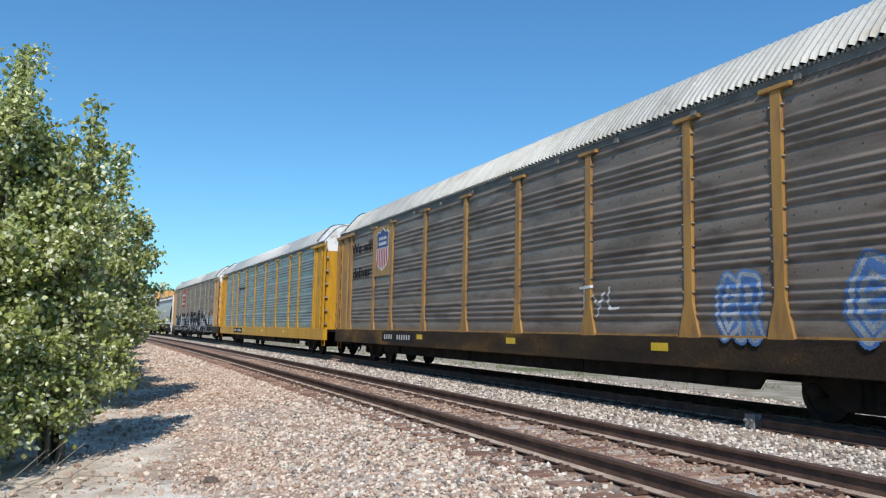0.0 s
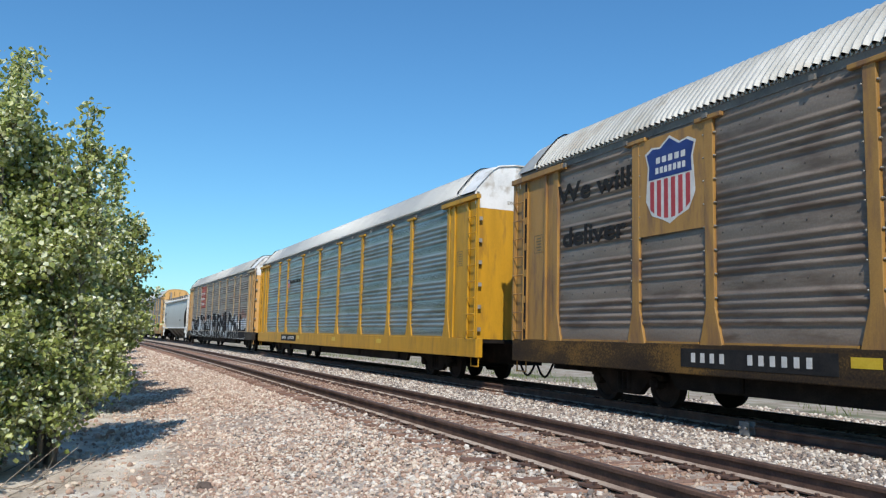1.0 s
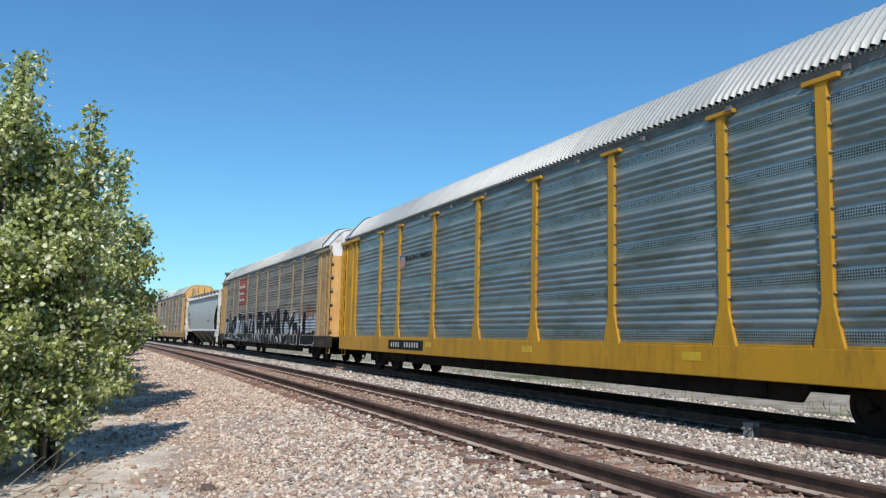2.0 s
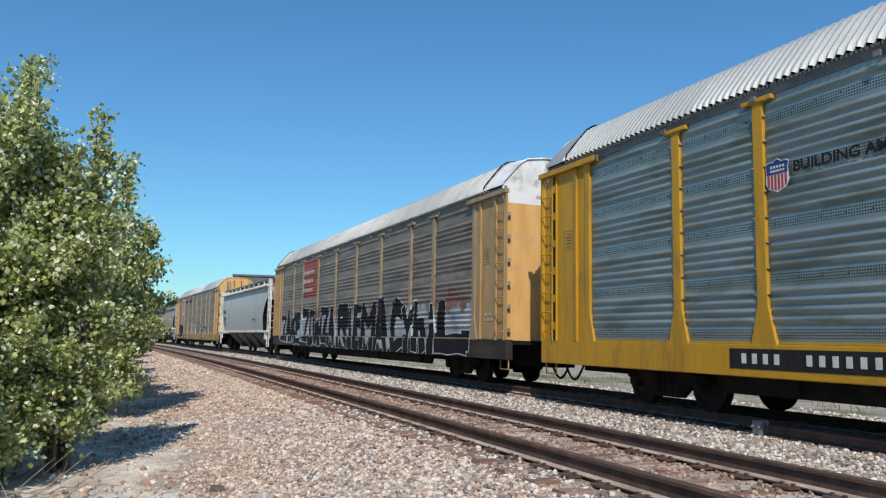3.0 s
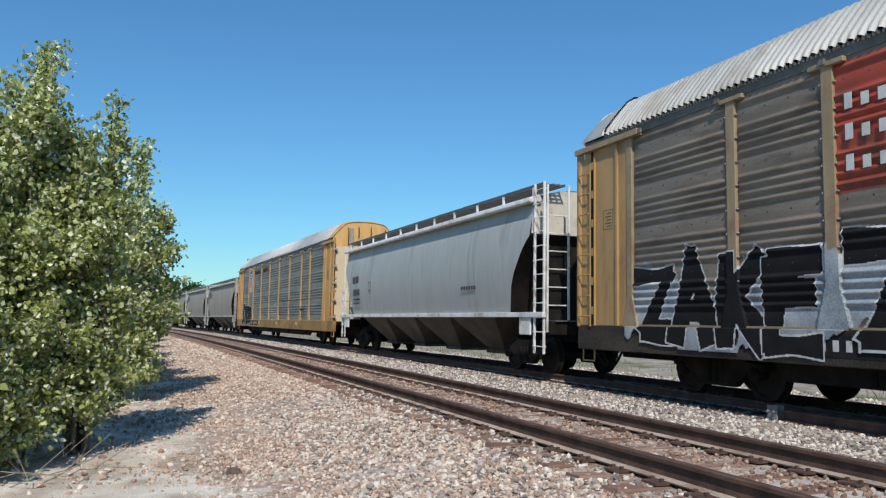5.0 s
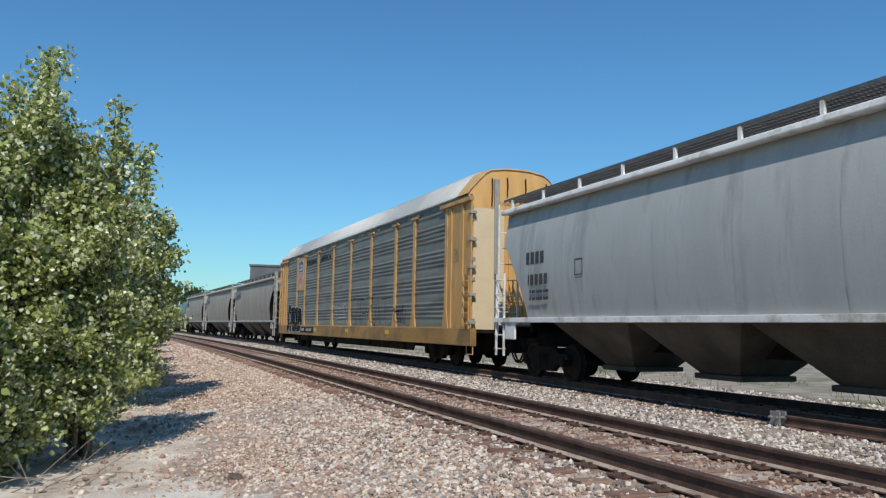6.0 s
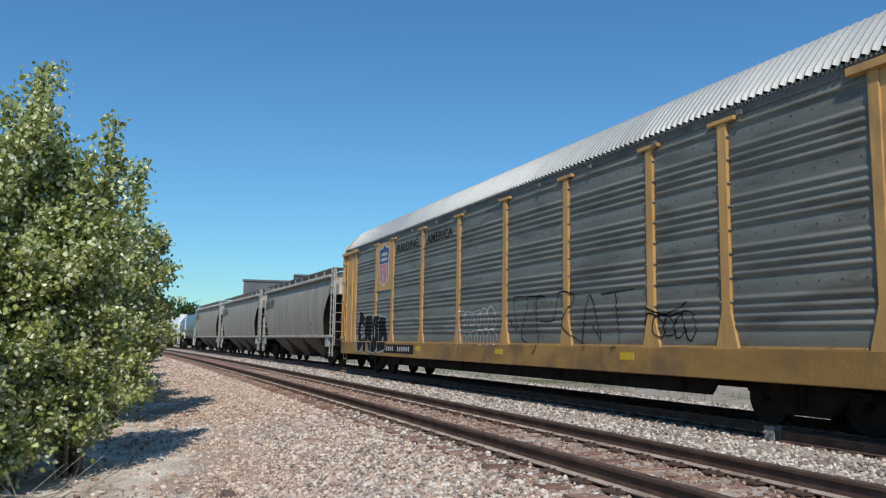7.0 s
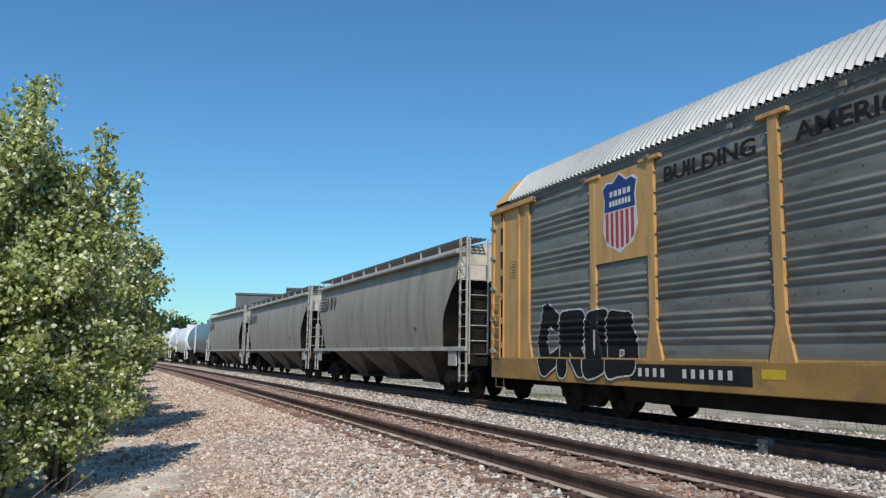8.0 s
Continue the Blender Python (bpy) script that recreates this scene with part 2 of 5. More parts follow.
# ---- mesh helpers ----
class Geo:
    """Vertices and faces of one mesh."""

    def __init__(self):
        self.v, self.f = [], []

    def add(self, verts, faces):
        o = len(self.v)
        self.v += [tuple(p) for p in verts]
        self.f += [tuple(o + i for i in q) for q in faces]
        return self

    def box(self, x0, x1, y0, y1, z0, z1, c=0.0):
        if c <= 0:
            return self.add([(x, y, z) for x in (x0, x1) for y in (y0, y1) for z in (z0, z1)],
                            [(0, 1, 3, 2), (4, 6, 7, 5), (0, 4, 5, 1), (2, 3, 7, 6), (0, 2, 6, 4), (1, 5, 7, 3)])
        # corners cut along the upright edges
        prof = [(x0 + c, y0), (x1 - c, y0), (x1, y0 + c), (x1, y1 - c), (x1 - c, y1), (x0 + c, y1), (x0, y1 - c), (x0, y0 + c)]
        return self.prism([(x, y, z0) for x, y in prof], (0, 0, z1 - z0))

    def prism(self, base, way):
        n = len(base)
        top = [(p[0] + way[0], p[1] + way[1], p[2] + way[2]) for p in base]
        return self.add(list(base) + top, [tuple(range(n))[::-1], tuple(range(n, 2 * n))] + [(i, (i + 1) % n, n + (i + 1) % n, n + i) for i in range(n)])

    def tube(self, path, r, n=6, r1=None):
        path = [Vector(p) for p in path]
        rings = []
        for i, p in enumerate(path):
            d = (path[min(i + 1, len(path) - 1)] - path[max(i - 1, 0)]).normalized()
            a = d.orthogonal().normalized()
            if i and rings:
                a = (last - d * last.dot(d)).normalized()
            last = a
            b = d.cross(a)
            rr = r if r1 is None else r + (r1 - r) * i / (len(path) - 1)
            rings.append([p + (a * math.cos(2 * math.pi * k / n) + b * math.sin(2 * math.pi * k / n)) * rr for k in range(n)])
        m = len(rings)
        return self.add([q for ring in rings for q in ring],
                        [(i * n + k, i * n + (k + 1) % n, (i + 1) * n + (k + 1) % n, (i + 1) * n + k) for i in range(m - 1) for k in range(n)]
                        + [tuple(range(n))[::-1], tuple((m - 1) * n + k for k in range(n))])

    def lathe(self, profile, centre, axis="y", n=24):
        """profile: (r, along) rows, turned about an axis through centre."""
        vs = []
        for r, a in profile:
            for k in range(n):
                c, s = math.cos(2 * math.pi * k / n) * r, math.sin(2 * math.pi * k / n) * r
                p = (c, a, s) if axis == "y" else (a, c, s) if axis == "x" else (c, s, a)
                vs.append((centre[0] + p[0], centre[1] + p[1], centre[2] + p[2]))
        m = len(profile)
        return self.add(vs, [(i * n + k, i * n + (k + 1) % n, (i + 1) * n + (k + 1) % n, (i + 1) * n + k) for i in range(m - 1) for k in range(n)]
                        + [tuple(range(n)), tuple((m - 1) * n + k for k in range(n))[::-1]])

    def grid(self, nu, nv, fn):
        return self.add([fn(i, j) for i in range(nu) for j in range(nv)],
                        [(i * nv + j, (i + 1) * nv + j, (i + 1) * nv + j + 1, i * nv + j + 1) for i in range(nu - 1) for j in range(nv - 1)])

    def mesh(self, name, mats, smooth=False, index=None):
        me = bpy.data.meshes.new(name)
        me.from_pydata(self.v, [], self.f)
        for m in mats if isinstance(mats, (list, tuple)) else [mats]:
            me.materials.append(m)
        if index is not None:
            me.polygons.foreach_set("material_index", index)
        bm = bmesh.new()
        bm.from_mesh(me)
        bmesh.ops.recalc_face_normals(bm, faces=bm.faces)
        bm.to_mesh(me)
        bm.free()
        if smooth:
            me.shade_smooth()
            me.set_sharp_from_angle(angle=math.radians(40))
        return me


def part(name, geo, material, parent=None, label="", smooth=False, bevel=0.0):
    ob = new(name, geo.mesh(name, material, smooth) if isinstance(geo, Geo) else geo)
    ob.parent = parent
    if bevel:
        b = ob.modifiers.new("bevel", "BEVEL")
        b.width, b.segments, b.limit_method = bevel, 2, "ANGLE"
    if label:
        tagged(ob, label)
    return ob


def soup(name, verts, faces_per, faces, material, smooth=False):
    """A mesh of many like pieces: verts (n, k, 3), faces of one piece as index rows of equal length."""
    n, k, _ = verts.shape
    f = np.asarray(faces, dtype=np.int32)
    nf, fl = f.shape
    allf = (f[None] + (np.arange(n, dtype=np.int32) * k)[:, None, None]).reshape(-1)
    me = bpy.data.meshes.new(name)
    me.vertices.add(n * k)
    me.vertices.foreach_set("co", verts.astype(np.float32).reshape(-1))
    me.loops.add(n * nf * fl)
    me.loops.foreach_set("vertex_index", allf)
    me.polygons.add(n * nf)
    me.polygons.foreach_set("loop_start", np.arange(0, n * nf * fl, fl, dtype=np.int32))
    me.materials.append(material)
    me.update(calc_edges=True)
    me.validate()
    if not smooth:
        me.shade_flat()
    return me


# ---- ground and tracks ----
RAIL_H = 0.17
PROFILE_LAT = [-14, -9, -7, -5.5, -4, -2.6, -1.9, -1.35, -0.9, 0.9, 1.35, 1.9, 2.8, 3.7, 4.3, 4.7, 6.5, 7.0, 7.8, 9.0, 11.0, 14.0]
PROFILE_Z = [-0.78, -0.62, -0.58, -0.55, -0.50, -0.40, -0.31, -0.24, -0.20, -0.20, -0.21, -0.25, -0.33, -0.36, -0.36, -0.345, -0.345, -0.36, -0.45, -0.55, -0.62, -0.80]


def ground_z(lat):
    return np.interp(lat, PROFILE_LAT, PROFILE_Z)


def track_bed():
    ss = np.concatenate([np.arange(-40, 0, 2), np.arange(0, 30, 0.25), np.arange(30, 80, 1.0), np.arange(80, 420, 6.0)])
    ll = np.concatenate([np.arange(-14, -7, 0.5), np.arange(-7, 9, 0.2), np.arange(9, 14.1, 0.5)])
    g = Geo()
    pts = []
    for s in ss:
        x, y, _ = along(s, ll)
        z = ground_z(ll)
        bump = np.array([noise.noise((float(a) * 0.5, float(b) * 0.5, 0)) * 0.05 + noise.noise((float(a) * 2.1, float(b) * 2.1, 5)) * 0.02 for a, b in zip(x, y)])
        z = z + np.where((abs(ll) < 1.4) | (abs(ll - GAP) < 1.4), 0.15, 1.0) * bump
        pts += list(zip(x.tolist(), y.tolist(), z.tolist()))
    n, m = len(ss), len(ll)
    g.v = pts
    g.f = [(i * m + j, (i + 1) * m + j, (i + 1) * m + j + 1, i * m + j + 1) for i in range(n - 1) for j in range(m - 1)]
    idx = [1 if ll[q[0] % m] > 12.3 else 0 for q in g.f]
    me = g.mesh("track_bed", [M["ballast"], M["dirt"]], True, idx)
    sand = [float(np.clip(-ll[k % m] - 3.75 + 0.5 + 0.9 * noise.noise((p[0] * 0.55, p[1] * 0.55, 9)) + 0.35 * noise.noise((p[0] * 2.5, p[1] * 2.5, 2)), 0, 1)) for k, p in enumerate(pts)]
    me.attributes.new("sand", "FLOAT", "POINT").data.foreach_set("value", sand)
    ob = part("track_bed", me, None)
    tagged(ob, "grey and pinkish crushed-stone bed under two railway tracks", "gravel bed", kind="structure")


def ground_sheet():
    g = Geo()
    rr = [0, 20, 60, 150, 400, 1200, 4500]
    vs = [(0, 60, -0.72)]
    for r in rr[1:]:
        for k in range(32):
            a = 2 * math.pi * k / 32
            vs.append((r * math.cos(a), 60 + r * math.sin(a), -0.72))
    fs = [(0, 1 + k, 1 + (k + 1) % 32) for k in range(32)]
    for i in range(len(rr) - 2):
        o = 1 + i * 32
        fs += [(o + k, o + 32 + k, o + 32 + (k + 1) % 32, o + (k + 1) % 32) for k in range(32)]
    g.add(vs, fs)
    tagged(part("ground", g, M["dirt"]), "dry pale dirt ground with sparse green weeds", "ground", kind="structure")


RAIL_PROFILE = [(-0.070, -0.17), (0.070, -0.17), (0.070, -0.158), (0.012, -0.140), (0.010, -0.045), (0.036, -0.036), (0.037, -0.008), (0.028, 0.0),
                (-0.028, 0.0), (-0.037, -0.008), (-0.036, -0.036), (-0.010, -0.045), (-0.012, -0.140), (-0.070, -0.158)]


def rail(lat, drop, parent, s0=-40.0, s1=420.0):
    ss = np.concatenate([np.arange(s0, 60, 0.75), np.arange(60, s1, 3.0)])
    ss = ss[(ss >= s0) & (ss <= s1)]
    n = len(RAIL_PROFILE)
    g = Geo()
    for s in ss:
        for a, z in RAIL_PROFILE:
            x, y, _ = along(s, lat + a)
            g.v.append((float(x), float(y), z + drop))
    idx = []
    for i in range(len(ss) - 1):
        for k in range(n):
            g.f.append((i * n + k, i * n + (k + 1) % n, (i + 1) * n + (k + 1) % n, (i + 1) * n + k))
            idx.append(1 if k == 7 else 2 if k in (2, 12) else 0)
    me = g.mesh("rail", [M["rust_rail"], M["rail_top"], M["rail_foot"]], index=idx)
    return part("rail", me, None, parent)


def railway(base_lat, drop, name, label, ties_to):
    top = tagged(new(name), label, "railway track", kind="structure")
    for side in (-1, 1):
        rail(base_lat + side * 0.7525, drop, top)
    rng = random.Random(5 + int(base_lat))
    variants = []
    for k in range(5):
        g = Geo()
        w, l, h = 0.115, 1.28 + rng.uniform(-0.03, 0.03), 0.16
        nx = 9

        def pt(i, j, l=l, w=w, k=k):
            u = -l + 2 * l * i / (nx - 1)
            prof = [(-w, -h), (-w, -0.012), (-w + 0.015, 0.0), (0, -0.004 * (k % 3)), (w - 0.015, 0.0), (w, -0.012), (w, -h)]
            p, z = prof[j]
            return (u, p + 0.010 * math.sin(i * 2.1 + k), z - 0.008 * (math.sin(i * 1.7 + j + k) + 1) * (0 < j < 6))
        g.grid(nx, 7, pt)
        g.add([pt(0, j) for j in range(7)], [tuple(range(7))])
        g.add([pt(nx - 1, j) for j in range(7)], [tuple(range(7))[::-1]])
        variants.append(g.mesh("tie", M["tie_wood"]))
    plate = Geo().box(-0.19, 0.19, -0.10, 0.10, 0.0, 0.018, 0.01)
    for px in (-0.11, 0.11):
        for py in (-0.06, 0.06):
            plate.box(px - 0.014, px + 0.014, py - 0.014, py + 0.014, 0.018, 0.045)
    plate_me = plate.mesh("tie_plate", M["rust_rail"])
    s = -22.0
    while s < ties_to:
        x, y, h = (float(q) for q in along(s, base_lat))
        rz = math.degrees(h) + rng.uniform(-1.2, 1.2)
        t = new("tie", rng.choice(variants))
        t.parent, t.matrix_basis = top, pose(x, y, drop - RAIL_H - 0.012, 0, 0, rz)
        if s < 26:
            for side in (-1, 1):
                x2, y2, h2 = (float(q) for q in along(s, base_lat + side * 0.7525))
                p = new("tie_plate", plate_me)
                p.parent, p.matrix_basis = top, pose(x2, y2, drop - RAIL_H - 0.012, 0, 0, math.degrees(h2))
        s += 0.52 + rng.uniform(-0.03, 0.03)
    return top


def ico():
    bm = bmesh.new()
    bmesh.ops.create_icosphere(bm, subdivisions=1, radius=1)
    v = np.array([p.co[:] for p in bm.verts])
    f = np.array([[q.index for q in t.verts] for t in bm.faces])
    bm.free()
    return v, f


def stones(name, label, material, zones, seed):
    """zones: (s0, s1, lat0, lat1, how many, smallest, largest)."""
    rng = np.random.default_rng(seed)
    bv, bf = ico()
    out = []
    for s0, s1, l0, l1, n, a, b in zones:
        s, lat = rng.uniform(s0, s1, n), rng.uniform(l0, l1, n)
        if l0 < -4.3:
            lat = np.where(rng.random(n) < np.clip((lat - l0) / 1.1, 0.12, 1), lat, rng.uniform(l0 + 0.9, l1, n))
        x, y, _ = along(s, lat)
        size = a + (b - a) * rng.random(n) ** 2.2
        z = ground_z(lat) + size * 0.25 + rng.normal(0, 0.008, n)
        sc = size[:, None] * rng.uniform(0.55, 1.25, (n, 3)) * np.array([1, 1, 0.75])
        v = bv[None] * sc[:, None, :] * rng.uniform(0.72, 1.18, (n, len(bv), 1))
        ang, tilt = rng.uniform(0, 2 * np.pi, n), rng.normal(0, 0.5, n)
        ca, sa, ct, st = np.cos(ang)[:, None], np.sin(ang)[:, None], np.cos(tilt)[:, None], np.sin(tilt)[:, None]
        vx, vy, vz = v[..., 0], v[..., 1] * ct - v[..., 2] * st, v[..., 1] * st + v[..., 2] * ct
        v = np.stack([vx * ca - vy * sa, vx * sa + vy * ca, vz], -1) + np.stack([x, y, z], -1)[:, None, :]
        out.append(v)
    me = soup(name, np.concatenate(out), len(bf), bf, material)
    return tagged(new(name, me), label, "gravel", kind="stuff")


ground_sheet()
track_bed()
railway(0.0, 0.0, "siding_track", "empty rusty railway track on weathered wooden ties", 75)
railway(GAP, DROP, "main_track", "railway track in the shade below the passing train", 40)
stones("apron_gravel", "loose pinkish and grey crushed stone beside the track", M["pink_stone"],
       [(1.5, 12, -4.6, -1.25, 24000, 0.012, 0.036), (12, 26, -4.4, -1.3, 17000, 0.016, 0.042), (26, 60, -4.6, -1.3, 9000, 0.03, 0.065), (2, 30, -6.2, -4.2, 2600, 0.010, 0.05), (-14, 1.5, -5.0, -1.2, 9000, 0.014, 0.045)], 1)
stones("ballast_gravel", "pale grey crushed stone between and around the tracks", M["stone"],
       [(2, 14, -3.0, -0.9, 8000, 0.016, 0.042), (2, 24, 0.9, 4.6, 21000, 0.018, 0.045), (24, 60, 0.95, 4.6, 8000, 0.03, 0.06), (4, 70, 6.6, 12.4, 14000, 0.03, 0.075)], 2)
stones("crib_gravel", "brown dirty crushed stone between the ties", M["crib_stone"], [(2, 30, -0.68, 0.68, 8500, 0.012, 0.034), (2, 30, -1.35, -0.84, 3600, 0.012, 0.034), (2, 30, 0.84, 1.3, 3600, 0.012, 0.034)], 4)


def weeds():
    """Thin upright grass blades on the far side of the tracks and round the feet of the bushes."""
    rng = np.random.default_rng(9)
    out = []
    for s0, s1, l0, l1, n, h in ((14, 90, 12.6, 18.0, 3500, 0.28), (9, 24, -7.5, -5.6, 700, 0.14)):
        s, lat = rng.uniform(s0, s1, n), rng.uniform(l0, l1, n)
        keep = np.array([noise.noise((float(a) * 0.4, float(b) * 0.4, 3)) > -0.05 for a, b in zip(s, lat)])
        s, lat = s[keep], lat[keep]
        n = len(s)
        x, y, _ = along(s, lat)
        z = ground_z(lat) - 0.02
        hh, a, lean = h * rng.uniform(0.4, 1.2, n), rng.uniform(0, 6.28, n), rng.normal(0, 0.25, (n, 2))
        w = 0.018
        base = np.stack([x, y, z], -1)
        side = np.stack([np.cos(a) * w, np.sin(a) * w, 0 * a], -1)
        tip = base + np.stack([lean[:, 0] * hh, lean[:, 1] * hh, hh], -1)
        mid = base + np.stack([lean[:, 0] * hh * 0.35, lean[:, 1] * hh * 0.35, hh * 0.55], -1)
        out.append(np.stack([base - side, base + side, mid + side * 0.7, tip, mid - side * 0.7], 1))
    tagged(new("grass", soup("grass", np.concatenate(out), 1, [(0, 1, 2, 3, 4)], M["grass"])), "sparse green and straw-coloured grass beyond the tracks", "grass", kind="stuff")


weeds()


# ---- train ----
SPEED, SLOW = 15.314, -0.0886


def gone(t):
    """Metres that the train has run at t; it runs a little slower in the first seconds."""
    return SPEED * t + SLOW * t * t / 2 + 0.54 * max(0.0, 1 - t / 3.5) ** 2


def run(s0):
    """Rows of walk() for a car whose front end is at s0 at the start; its axes: x to its rear, y to the camera's side, z up from the rail."""
    def rows(length, pivot):
        out = []
        for k in range(33):
            t = k * 0.25
            s = s0 - gone(t)
            xa, ya, _ = along(s + pivot, GAP)
            xb, yb, _ = along(s + length - pivot, GAP)
            h = math.atan2(yb - ya, xb - xa)
            out.append((t, pose(xa - pivot * math.cos(h), ya - pivot * math.sin(h), DROP, 0, 0, math.degrees(h))))
        return out
    return rows


MOVING, ROLLING = [], []
LENGTH, HALF = 27.7, 13.85
POSTS = [-9.1, -7.22, -4.33, -1.445, 1.445, 4.33, 7.22, 9.1]
PANEL_END = 11.85
WALL_Y = 1.50
WHEEL_R = 0.42


def ripple(z):
    """How far a corrugated side sheet stands out at height z."""
    u = (z - 1.2) % 0.8
    if u < 0.25:
        return 0.010 * math.sin(math.pi * u / 0.25)
    f = ((u - 0.25) / 0.1375) % 1.0
    return 0.040 * (0.5 - 0.5 * math.cos(2 * math.pi * f)) ** 1.15


def truck(car, x, roll):
    """A two-axle truck centred at x, with its wheelsets."""
    g = Geo()
    for y in (-0.98, 0.98):
        w = 0.07
        prof = [(-1.12, 0.50), (-1.10, 0.60), (-0.75, 0.62), (-0.40, 0.78), (0.40, 0.78), (0.75, 0.62), (1.10, 0.60), (1.12, 0.50), (0.72, 0.46), (0.42, 0.20),
                (-0.42, 0.20), (-0.72, 0.46)]
        g.prism([(x + a, y - w, b) for a, b in prof], (0, 2 * w, 0))
        for a in (-0.12, 0.0, 0.12):
            g.lathe([(0.055, 0.26), (0.055, 0.62)], (x + a * 1.3, y * 1.06, 0), "z", 10)
        for a in (-0.89, 0.89):
            g.lathe([(0.10, y * 1.0 - 0.1), (0.12, y), (0.12, y + 0.10 * (1 if y > 0 else -1)), (0.05, y + 0.13 * (1 if y > 0 else -1))], (x + a, 0, WHEEL_R + 0.02), "y", 12)
    g.box(x - 0.22, x + 0.22, -1.0, 1.0, 0.42, 0.74, 0.03)
    t = part("truck", g, M["black_iron"], car, "black iron truck frame with springs", bevel=0.012)
    for a in (-0.89, 0.89):
        w = Geo()
        w.lathe([(0.075, -0.9), (0.075, 0.9)], (0, 0, 0), "y", 12)
        for s in (-1, 1):
            w.lathe([(0.10, s * 0.82), (0.32, s * 0.79), (0.345, s * 0.82), (WHEEL_R, s * 0.82), (WHEEL_R, s * 0.715), (WHEEL_R + 0.028, s * 0.70), (WHEEL_R + 0.02, s * 0.675),
                     (0.345, s * 0.68), (0.10, s * 0.70)], (0, 0, 0), "y", 32)
            for k in range(6):
                c, q = math.cos(k * math.pi / 3) * 0.2, math.sin(k * math.pi / 3) * 0.2
                w.box(c - 0.02, c + 0.02, s * 0.80 - 0.01, s * 0.80 + 0.01, q - 0.02, q + 0.02)
        ob = part("wheelset", w, M["wheel_steel"], t, "rusty steel wheel pair", smooth=True)
        ob.matrix_basis = pose(x + a, 0, WHEEL_R)
        if roll:
            ROLLING.append((ob, x + a))


def coupler(car, x, way):
    g = Geo()
    g.box(min(x, x + way * 0.62), max(x, x + way * 0.62), -0.09, 0.09, 0.72, 0.92, 0.02)
    g.box(min(x + way * 0.55, x + way * 0.80), max(x + way * 0.55, x + way * 0.80), -0.16, 0.14, 0.66, 0.98, 0.04)
    part("coupler", g, M["black_iron"], car, bevel=0.01)
    h = Geo()
    path = [(x + way * u, 0.35, 0.62 - 0.35 * math.sin(math.pi * u / 0.8)) for u in np.linspace(0, 0.75, 9)]
    h.tube(path, 0.028, 8)
    part("brake_hose", h, M["black_iron"], car, smooth=True)


def ladder(car, x0, x1, y, z0, z1, n, material, name="ladder", rail_r=0.022):
    g = Geo()
    for x in (x0, x1):
        g.box(x - rail_r, x + rail_r, y, y + 0.05, z0, z1)
    for k in range(n):
        z = z0 + (z1 - z0) * (k + 0.5) / n
        g.tube([(x0, y - 0.03, z), (x0, y + 0.07, z), (x1, y + 0.07, z), (x1, y - 0.03, z)], 0.013, 6)
    return part(name, g, material, car)


def text_mesh(words, size, material, squeeze=1.0, bold=0.0):
    cu = bpy.data.curves.new("lettering", "FONT")
    cu.body, cu.size, cu.extrude, cu.align_x = words, size, 0.002, "CENTER"
    cu.offset = bold * size
    tmp = bpy.data.objects.new("lettering", cu)
    scene.collection.objects.link(tmp)
    me = bpy.data.meshes.new_from_object(tmp.evaluated_get(bpy.context.evaluated_depsgraph_get()))
    bpy.data.objects.remove(tmp)
    for v in me.vertices:
        v.co.x *= squeeze
    me.materials.clear()
    me.materials.append(material)
    return me


def side_text(car, words, size, material, xc, z, y, label="", squeeze=1.0):
    """Lettering on the camera's side; reads towards the front of the train."""
    ob = new("lettering", text_mesh(words, size, material, squeeze, 0.022))
    ob.parent, ob.matrix_basis = car, pose(xc, y, z, 90, 0, 180)
    if label:
        tagged(ob, label)


def bars(car, x, z, widths, h, y, material, gap=0.3, name="bar"):
    """A row of plain bars in place of lettering; x is where it begins, and it runs towards the front."""
    for w in widths:
        if w:
            part(name, Geo().box(x - w, x, y, y + 0.004, z, z + h), material, car)
        x -= w + gap * h


def outer_y(x, z, posts=()):
    if z < 1.17:
        return 1.585
    for p in posts:
        half = 0.11 if z > 1.75 else 0.11 + 0.16 * (1.75 - z) / 0.6
        if abs(x - p) < half + 0.015:
            return 1.56
    return WALL_Y + ripple(z) + 0.002


LETTERS = [
    [(0.9, 0.85), (0.5, 1.0), (0.15, 0.7), (0.1, 0.3), (0.5, 0.0), (0.9, 0.2), None, (0.5, 0.45), (0.9, 0.5)],
    [(0.1, 0.0), (0.35, 1.0), (0.6, 0.95), (0.9, 0.0), None, (0.25, 0.4), (0.75, 0.4)],
    [(0.15, 0.0), (0.15, 1.0), (0.7, 0.95), (0.85, 0.7), (0.6, 0.5), (0.2, 0.45), None, (0.5, 0.45), (0.95, 0.0)],
]


